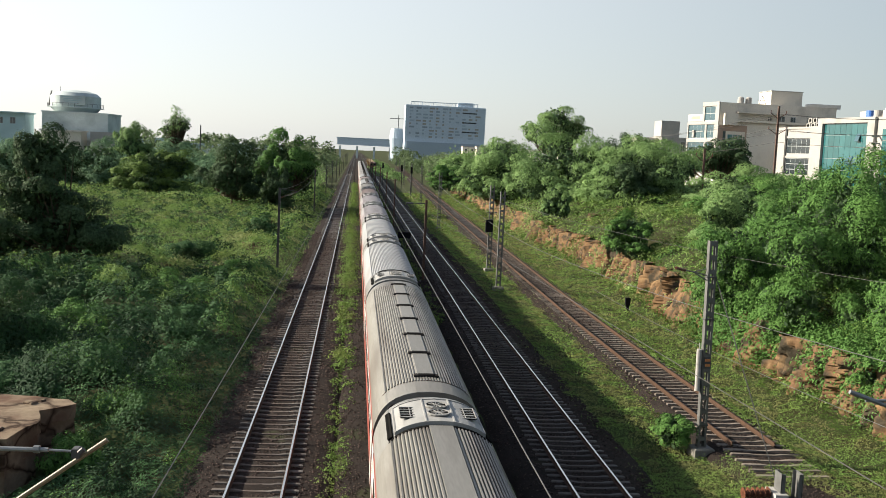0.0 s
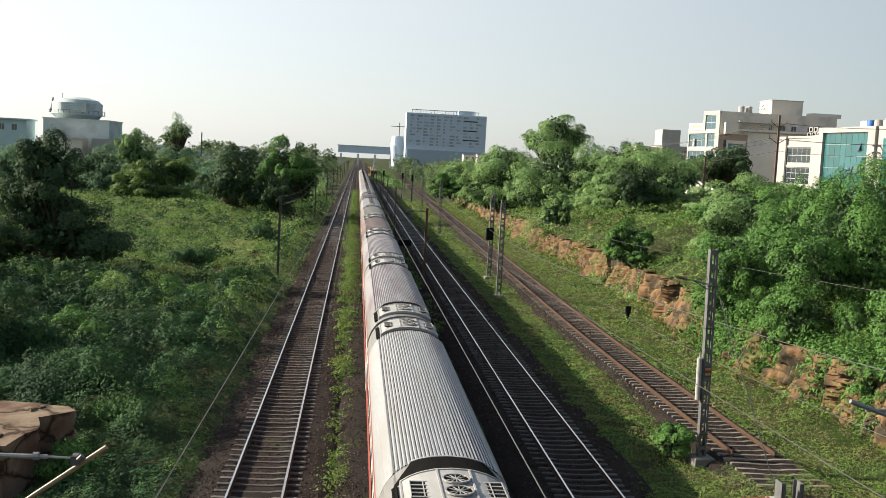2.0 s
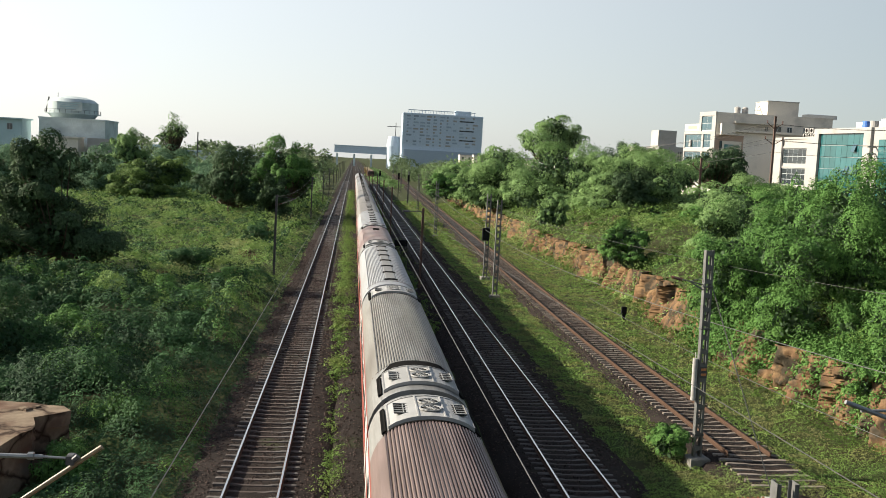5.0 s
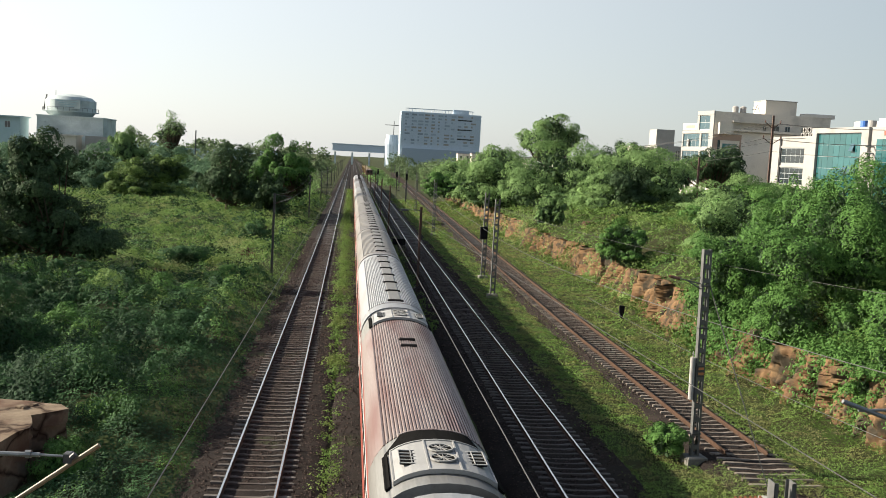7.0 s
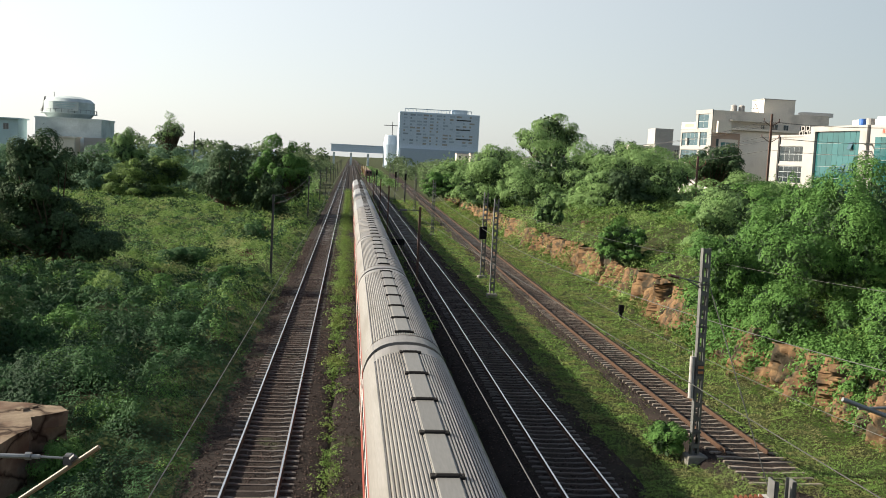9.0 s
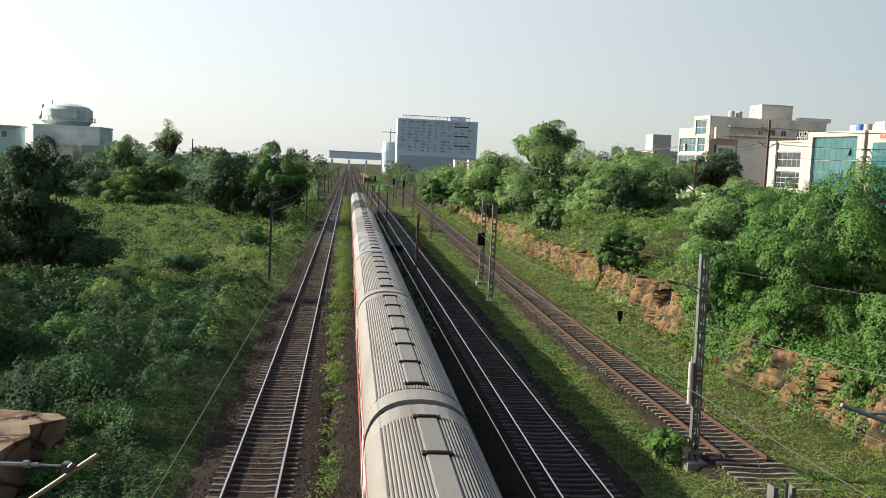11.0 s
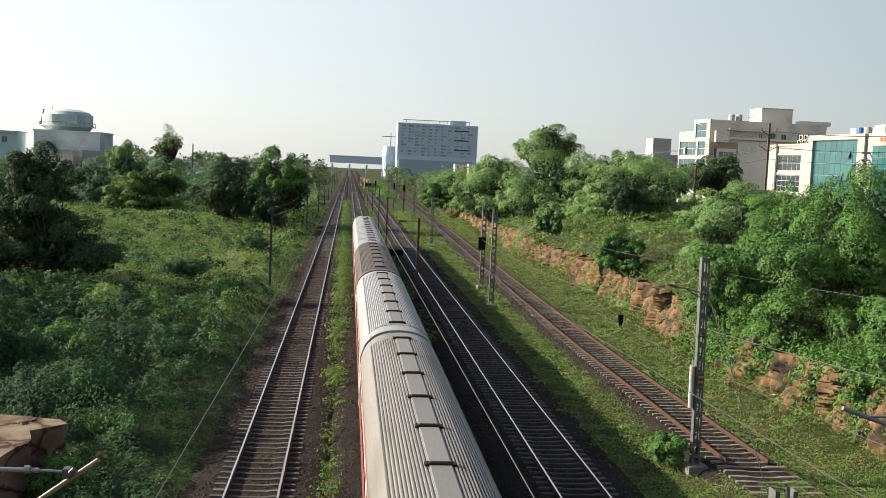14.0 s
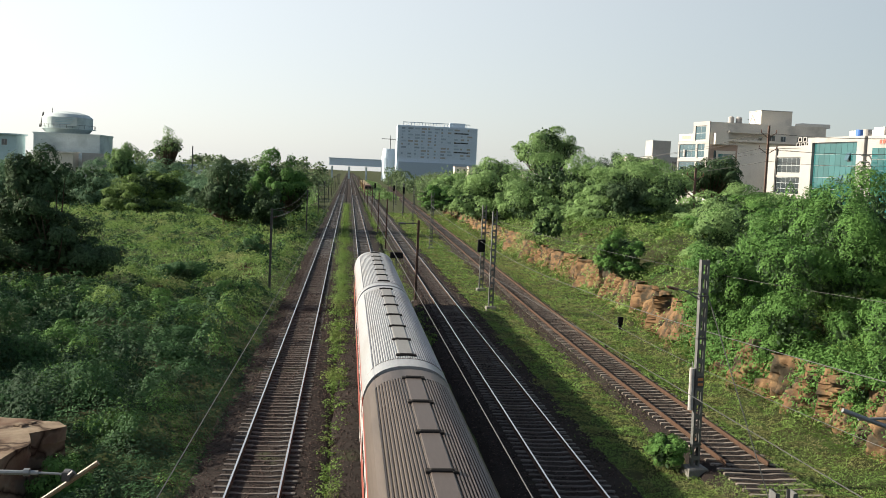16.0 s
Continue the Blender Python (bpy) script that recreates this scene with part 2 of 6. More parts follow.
def leaf_mesh(name, pts, size, material, rng, up=0.5, out=None, aspect=1.6, tri=False, loose=0.55):
    """Many folded diamond leaves (or plain three-cornered ones), one at each point. out: directions in which they face."""
    n = len(pts)
    size = np.broadcast_to(np.asarray(size, float), (n,)) * rng.uniform(0.6, 1.35, n)

    def unit(v):
        return v / (np.linalg.norm(v, axis=1)[:, None] + 1e-9)

    if aspect > 3 or out is None:          # upright blades
        d = rng.normal(size=(n, 3)) * 0.7
        d[:, 2] += 1.0 + up
        d = unit(d)
        s = unit(np.cross(d, rng.normal(size=(n, 3))))
        k = np.cross(s, d)
    else:                                  # leaves that lie on the crown's skin and face outward and up
        k = rng.normal(size=(n, 3)) * loose + out
        k[:, 2] += up
        k = unit(k)
        s = unit(np.cross(k, rng.normal(size=(n, 3))))
        d = unit(np.cross(s, k))
        d[:, 2] -= 0.25
    L = (d * size[:, None])
    W = s * (size / aspect)[:, None]
    if tri:
        v = np.stack([pts - W * 0.55 - L * 0.3, pts + W * 0.55 - L * 0.3, pts + L * 0.7], 1)
        return raw_mesh(name, v.reshape(-1, 3), np.arange(3 * n).reshape(n, 3), material)
    fold = k * (size * 0.12)[:, None]
    v = np.empty((n, 4, 3))
    v[:, 0] = pts
    v[:, 1] = pts + L * 0.5 + W * 0.5 + fold
    v[:, 2] = pts + L
    v[:, 3] = pts + L * 0.5 - W * 0.5 + fold
    return raw_mesh(name, v.reshape(-1, 3), np.arange(4 * n).reshape(n, 4), material)


def vnoise(x, y, sc, seed=0.0):
    """Smooth value noise on arrays."""
    x, y = np.asarray(x) * sc + seed * 17.3, np.asarray(y) * sc + seed * 9.1
    xi, yi = np.floor(x), np.floor(y)
    fx, fy = x - xi, y - yi
    fx, fy = fx * fx * (3 - 2 * fx), fy * fy * (3 - 2 * fy)

    def h(a, b):
        q = np.sin(a * 127.1 + b * 311.7) * 43758.5453
        return q - np.floor(q)

    return ((h(xi, yi) * (1 - fx) + h(xi + 1, yi) * fx) * (1 - fy) + (h(xi, yi + 1) * (1 - fx) + h(xi + 1, yi + 1) * fx) * fy) - 0.5
# ---- ground ----
def rock_base(y):
    return np.interp(y, [-60, 20, 45, 52, 85, 140, 250, 440, 900], [24, 23.5, 22.6, 22.0, 24.3, 23.7, 26.7, 36, 60])


def track_d(y):
    """Centre line of the rusty siding."""
    return np.interp(y, [-80, 30, 45, 57, 66, 77, 90, 110, 200, 300, 450, 700], [16.3, 16.15, 16.05, 15.95, 15.98, 16.15, 16.33, 16.7, 18.4, 20.2, 23.0, 28.0])


def height(x, y):
    """The lie of the land: track bed, field on one side, cutting and raised ground on the other."""
    x, y = np.asarray(x, float), np.asarray(y, float)
    bed = np.full(np.broadcast(x, y).shape, -0.55)
    left = np.clip((-5.0 - x) / 6.0, 0, 1)
    field = -0.9 + 2.0 * vnoise(x, y, 0.07, 1) + 0.9 * vnoise(x, y, 0.22, 2) + np.clip((-x - 30) / 60, 0, 1) * 1.2
    z = bed * (1 - left) + field * left
    rb = rock_base(y)
    s = x - rb
    rise = np.interp(s, [-3.2, 0.2, 0.95, 2.2, 8, 20, 45, 90], [0, 0.5, 2.9, 3.4, 5.2, 6.0, 7.0, 7.0])
    rise = rise + np.where(s > 1.0, 0.9 * vnoise(x, y, 0.15, 3) + 0.35 * vnoise(x, y, 0.5, 4), 0.0)
    z = z + np.where(s > -3.2, rise, 0) * np.clip(1.15 - np.maximum(y - 250, 0) / 500, 0.25, 1)
    mid = (x > -5) & (s < -3.2)
    z = z + np.where(mid, 0.12 * vnoise(x, y, 0.4, 5), 0)
    return z


def axis(*runs):
    out = []
    for a, b, step in runs:
        out += list(np.arange(a, b, step))
    return np.array(out + [runs[-1][1]])


gx = axis((-2600, -300, 230), (-300, -80, 20), (-80, -30, 3), (-30, -5, 0.8), (-5, 19, 1.5), (19, 40, 0.5), (40, 110, 3.5), (110, 300, 19), (300, 2600, 230))
gy = axis((-120, 10, 10), (10, 120, 0.8), (120, 320, 3), (320, 800, 20), (800, 4800, 200))
GX, GY = np.meshgrid(gx, gy)
GZ = height(GX, GY)
nx, ny = len(gx), len(gy)
ii = (np.arange(ny - 1)[:, None] * nx + np.arange(nx - 1)[None, :]).ravel()
ground = new("ground", raw_mesh("ground", np.stack([GX, GY, GZ], -1).reshape(-1, 3), np.stack([ii, ii + 1, ii + nx + 1, ii + nx], 1), M_soil, True))
tagged(ground, "earth ground with weeds and grassy verges", "ground", kind="structure")


def straight(x):
    return lambda y: np.full(np.shape(y), float(x))


RAIL = [(-0.075, -0.165), (0.075, -0.165), (0.075, -0.15), (0.012, -0.125), (0.012, -0.045), (0.036, -0.035), (0.036, -0.004), (0.03, 0.0),
        (-0.03, 0.0), (-0.036, -0.004), (-0.036, -0.035), (-0.012, -0.045), (-0.012, -0.125), (-0.075, -0.15)]


def sweep(prof, line, ys, top_index=None):
    """A profile of (x, z) swept along a track line x = line(y)."""
    mb = MB()
    n = len(prof)
    xs = line(ys)
    for x, y in zip(xs, ys):
        mb.v += [(x + px, y, pz) for px, pz in prof]
    for k in range(len(ys) - 1):
        for i in range(n):
            j = (i + 1) % n
            mb.f.append((k * n + i, (k + 1) * n + i, (k + 1) * n + j, k * n + j))
            mb.mi.append(1 if top_index is not None and i in top_index else 0)
    return mb


SL = MB()      # a prestressed sleeper, 2.75 m, lower and narrower in its middle
prof_x = [(-1.375, 0.12, 0.0), (-1.3, 0.125, 0.012), (-0.62, 0.12, 0.0), (-0.4, 0.1, -0.03), (0.4, 0.1, -0.03), (0.62, 0.12, 0.0), (1.3, 0.125, 0.012), (1.375, 0.12, 0.0)]
for px, hw, dz in prof_x:
    SL.v += [(px, -hw, -0.4), (px, -hw * 0.66, -0.165 + dz), (px, hw * 0.66, -0.165 + dz), (px, hw, -0.4)]
for k in range(len(prof_x) - 1):
    for i in range(3):
        SL.f.append((k * 4 + i, k * 4 + i + 1, k * 4 + 5 + i, k * 4 + 4 + i))
SL.f += [(3, 2, 1, 0), (28, 29, 30, 31)]
SL.mi = [0] * len(SL.f)
ME_SLEEPER = SL.mesh("sleeper", M_sleeper)
ME_SLEEPER_RUST = SL.mesh("sleeper_worn", M_sleeper_rust)
CLIP = MB()
for sx in (-0.8715, 0.8715):
    for q in (-1, 1):
        CLIP.box(sx + q * 0.1 - 0.035, -0.05, -0.18, sx + q * 0.1 + 0.035, 0.05, -0.125)


def track(name, line, y0, y1, step, label, polished=True, n_parts=100, sleeper_mesh=None, far_mat=None, s0=18.0):
    ob = thing(name, label, "railway track", kind="structure")
    ys = np.unique(np.concatenate([np.arange(y0, 340, 8.0), np.arange(340, y1 + 1, 40.0)]))
    for sx in (-0.8715, 0.8715):
        mb = sweep([(px + sx, pz) for px, pz in RAIL], line, ys, (6, 7, 8) if polished else None)
        part("rail", mb, (M_railside, M_railtop) if polished else (M_railrust,), ob, "polished steel rail" if polished else "rusty brown rail")
    rng = np.random.default_rng(int(s0 * 7) + len(name))
    k = 0
    rest_v, rest_f = [], []
    base = np.array(SL.v)
    y = s0
    while y < min(y1, 420):
        x = float(line(np.array([y]))[0])
        tilt = rng.normal(0, 0.006)
        dz = rng.normal(0, 0.008)
        if k < n_parts:
            part("sleeper", sleeper_mesh or ME_SLEEPER, None, ob, at=pose(x + rng.normal(0, 0.015), y, dz, 0, 0, math.degrees(tilt)))
        else:
            o = len(rest_v) * 32
            rest_v.append(base + np.array([x, y, dz]))
            rest_f += [tuple(i + o for i in q) for q in SL.f]
        k += 1
        y += step + rng.normal(0, 0.012)
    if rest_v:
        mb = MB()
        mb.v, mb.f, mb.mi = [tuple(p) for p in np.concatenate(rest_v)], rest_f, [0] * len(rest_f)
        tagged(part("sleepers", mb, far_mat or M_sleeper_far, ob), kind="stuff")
    return ob


def ballast(line, y0, y1, half, crown, foot, name, seed, rough=0.0):
    """A bank of broken stone under a track."""
    ys = np.unique(np.concatenate([np.arange(y0, 130, 0.5), np.arange(130, 400, 4), np.arange(400, y1 + 1, 50.0)]))
    us = np.array([-half - 0.9, -half - 0.45, -half, -half + 0.35, -0.9, -0.45, 0, 0.45, 0.9, half - 0.35, half, half + 0.45, half + 0.9])
    zs = np.array([foot - 0.25, (foot + crown) / 2, crown - 0.03, crown, crown, crown - 0.025, crown - 0.03, crown - 0.025, crown, crown, crown - 0.03, (foot + crown) / 2, foot - 0.25])
    U, Y = np.meshgrid(us, ys)
    Z = np.broadcast_to(zs, U.shape) + (np.abs(U) < 0.6) * rough * vnoise(U * 0, Y, 0.17, seed + 4) + 0.05 * vnoise(U, Y, 1.3, seed) + 0.035 * vnoise(U * 3, Y, 2.9, seed + 1)
    X = line(ys)[:, None] + U + 0.2 * vnoise(Y, U * 0, 0.6, seed + 2) * np.sign(U) * (np.abs(U) > half - 0.1)
    n, m = len(us), len(ys)
    q = (np.arange(m - 1)[:, None] * n + np.arange(n - 1)[None, :]).ravel()
    ob = new(name, raw_mesh(name, np.stack([X, Y, Z], -1).reshape(-1, 3), np.stack([q, q + 1, q + n + 1, q + n], 1), M_ballast, True))
    tagged(ob, "dark brown ballast bed of broken stone", "ballast", kind="structure")
    # loose stones
    rng = np.random.default_rng(seed)
    cnt = 22000
    yy = 23 + 105 * rng.random(cnt) ** 2.0
    uu = rng.uniform(-half - 0.7, half + 0.7, cnt)
    zz = np.interp(uu, us, zs)
    r = rng.uniform(0.025, 0.065, cnt) * np.clip(yy / 45, 0.8, 1.6)
    c = np.stack([line(yy) + uu, yy, zz + 0.01], 1)
    oct_v = np.array([(1, 0, 0), (0, 1, 0), (-1, 0, 0), (0, -1, 0), (0, 0, 0.8), (0, 0, -0.8)], float)
    v = c[:, None, :] + (oct_v[None] * rng.uniform(0.6, 1.3, (cnt, 6, 1))) * r[:, None, None]
    tri = np.array([(0, 1, 4), (1, 2, 4), (2, 3, 4), (3, 0, 4)])
    mb = bpy.data.meshes.new("loose_stones")
    mb.from_pydata(v.reshape(-1, 3).tolist(), [], (np.arange(cnt)[:, None, None] * 6 + tri[None]).reshape(-1, 3).tolist())
    mb.materials.append(M_stone)
    tagged(new("loose_stones", mb), "loose broken stones lying on the ballast", "stones", kind="stuff")


XA, XB, XC = -2.79, 2.38, 8.44
for nm, ln, sd in (("ballast_west", straight(XA), 3), ("ballast_middle", straight(XB), 5), ("ballast_east", straight(XC), 7)):
    ballast(ln, -60, 2400, 2.15 if sd == 5 else 1.85, -0.205, -0.4, nm, sd, 0.035 if sd == 3 else 0.0)
ballast(track_d, -60, 690, 1.4, -0.215, -0.5, "ballast_siding", 11)
track("railway_track", straight(XA), -60, 2400, 0.64, "broad gauge track with concrete sleepers and shiny rails", n_parts=150, s0=24.0)
track("railway_track", straight(XB), -60, 2400, 0.62, "broad gauge track under the passing train", n_parts=40, s0=60.0)
track("railway_track", straight(XC), -60, 2400, 0.605, "broad gauge track with concrete sleepers beside the train", n_parts=150, s0=24.0)
track("railway_track", track_d, 37, 690, 0.63, "rusty overgrown siding track with pale sleepers", polished=False, n_parts=150, sleeper_mesh=ME_SLEEPER_RUST, s0=33.5)


HASH = np.random.default_rng(77).random((64, 256, 256))


def cell(a, b, seed=0):
    """A fixed random number for each whole-number cell."""
    return HASH[int(seed) % 64][a.astype(np.int64) & 255, b.astype(np.int64) & 255]


def facets(u, v, size, seed):
    """Broken rock: each point takes the tilted plane of its nearest block; returns relief and the distance to the joint."""
    ui, vi = np.floor(u / size), np.floor(v / size)
    d1, d2 = np.full(u.shape, 9e9), np.full(u.shape, 9e9)
    rel = np.zeros(u.shape)
    for du in (-1, 0, 1):
        for dv in (-1, 0, 1):
            a, b = ui + du, vi + dv
            pu, pv = u - (a + cell(a, b, seed)) * size, v - (b + cell(a, b, seed + 1)) * size
            d = pu * pu + pv * pv
            plane = 0.8 * (cell(a, b, seed + 2) - 0.5) + 3.0 * (cell(a, b, seed + 3) - 0.5) * pu / size + 1.3 * (cell(a, b, seed + 4) - 0.5) * pv / size
            closer = d < d1
            d2 = np.where(closer, d1, np.minimum(d2, d))
            rel = np.where(closer, plane, rel)
            d1 = np.where(closer, d, d1)
    return rel, np.sqrt(d2) - np.sqrt(d1)


def rock_face():
    """The cut laterite wall: angular broken blocks, fissured, with ledges."""
    ys = np.concatenate([np.arange(26, 75, 0.09), np.arange(75, 130, 0.16), np.arange(130, 270, 0.6)])
    vs = np.linspace(0, 1, 44)
    Y, V = np.meshgrid(ys, vs, indexing="ij")
    H = V * 3.6
    u = Y + 0.25 * vnoise(Y, H, 1.1, 3)
    h = H * 0.5 + 0.2 * Y
    big, j1 = facets(u, h, 1.5, 1)
    mid, j2 = facets(u, h * 1.2, 0.62, 7)
    small, j3 = facets(u, h, 0.27, 13)
    X = rock_base(Y) - 0.45 + 0.8 * V ** 1.3 + 0.95 * big + 0.36 * mid + 0.1 * small + 0.8 * vnoise(Y, H, 0.22, 6)
    X += 0.3 * np.clip(1 - j1 / 0.05, 0, 1) + 0.1 * np.clip(1 - j2 / 0.03, 0, 1)
    foot = height(rock_base(ys) - 1.0, ys) - 0.5
    top = height(rock_base(ys) + 1.4, ys) + 0.05
    Z = foot[:, None] + (top - foot)[:, None] * V
    n, m = len(vs), len(ys)
    q = (np.arange(m - 1)[:, None] * n + np.arange(n - 1)[None, :]).ravel()
    ob = new("rock_face", raw_mesh("rock_face", np.stack([X, Y, Z], -1).reshape(-1, 3), np.stack([q, q + n, q + n + 1, q + 1], 1), M_rock))
    tagged(ob, "orange brown laterite rock face of the cutting, blocky and fissured", "rock face", kind="structure")


rock_face()
# ---- passenger train ----
PITCH = 24.45          # coach length over couplers
BODY = 23.85


def roof_mat(name, c, c2, streak, at):
    return mat(name, c, 0.5, 0.25, col2=c2, scale=0.6, fine=18, stretch=(1, 0.12, 1), third=streak, third_scale=0.9, third_at=at, rand=0.08, spec=0.4)


ROOFS = {
    "white": roof_mat("white_roof_paint", (0.28, 0.285, 0.29), (0.235, 0.24, 0.245), (0.22, 0.21, 0.2), (0.55, 0.75)),
    "beige": roof_mat("beige_roof_paint", (0.228, 0.215, 0.2), (0.19, 0.178, 0.162), (0.14, 0.125, 0.105), (0.55, 0.75)),
    "brown": roof_mat("brown_grimy_roof", (0.085, 0.066, 0.054), (0.065, 0.05, 0.041), (0.04, 0.031, 0.026), (0.5, 0.7)),
    "red": roof_mat("reddish_stained_roof", (0.22, 0.185, 0.175), (0.19, 0.15, 0.14), (0.14, 0.08, 0.072), (0.48, 0.68)),
    "violet": roof_mat("greyish_violet_roof", (0.26, 0.25, 0.26), (0.19, 0.18, 0.19), (0.13, 0.1, 0.105), (0.5, 0.7)),
    "umber": roof_mat("rust_brown_roof", (0.13, 0.09, 0.08), (0.17, 0.13, 0.12), (0.07, 0.046, 0.04), (0.48, 0.68)),
    "soiled": roof_mat("soiled_roof_end", (0.2, 0.2, 0.19), (0.155, 0.15, 0.142), (0.1, 0.092, 0.084), (0.5, 0.7)),
    "dusty": roof_mat("dusty_grey_roof", (0.19, 0.182, 0.165), (0.15, 0.142, 0.127), (0.1, 0.087, 0.075), (0.5, 0.7)),
}
M_red = mat("red_coach_paint", (0.22, 0.04, 0.026), 0.5, col2=(0.17, 0.032, 0.022), scale=1.5, fine=20)
M_ivory = mat("grey_coach_band", (0.5, 0.49, 0.46), 0.45)
M_glass = mat("tinted_glass", (0.02, 0.024, 0.028), 0.08, spec=0.6)
M_unit = mat("grey_unit_metal", (0.3, 0.295, 0.285), 0.6, 0.1, col2=(0.24, 0.235, 0.22), scale=1.2, rand=0.15)
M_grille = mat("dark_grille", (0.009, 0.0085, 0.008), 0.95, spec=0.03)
M_hatch = mat("dark_hatch_lip", (0.025, 0.023, 0.022), 0.9)

# half cross-section from rail side upward
SECTION = [(1.62, 1.05), (1.62, 2.55), (1.60, 2.85), (1.53, 3.12), (1.43, 3.34), (1.30, 3.52), (1.14, 3.67), (0.95, 3.79), (0.7, 3.89), (0.4, 3.955), (0.0, 3.98)]


def roof_z(x):
    x = abs(x)
    pts = sorted((a, b) for a, b in SECTION[1:])
    return float(np.interp(x, [p[0] for p in pts], [p[1] for p in pts]))


def roof_profile(ribbed, flat=0.0):
    xs = []
    if not ribbed:
        xs = [(x, roof_z(x)) for x in np.linspace(-1.56, 1.56, 33)]
        return [(-1.605, 2.8)] + xs + [(1.605, 2.8)]
    out = [(-1.605, 2.8)] + [(x, roof_z(x)) for x in (-1.56, -1.5, -1.43, -1.36)]
    p = 0.088
    k = int(1.3 / p)
    for i in range(-k, k + 1):
        c = i * p
        if abs(c) < flat:
            out.append((c, roof_z(c) + 0.012))
            continue
        z = roof_z(c)
        out += [(c - 0.036, z - 0.01), (c - 0.02, z + 0.024), (c + 0.02, z + 0.024), (c + 0.036, z - 0.01)]
    out += [(x, roof_z(x)) for x in (1.36, 1.43, 1.5, 1.56)] + [(1.605, 2.8)]
    return out


def side_mesh():
    mb = MB()
    prof = [(-1.62, 1.05), (-1.62, 2.55), (-1.605, 2.8), (1.605, 2.8), (1.62, 2.55), (1.62, 1.05)]
    return mb.extrude_y(prof[::-1], -BODY / 2, BODY / 2)


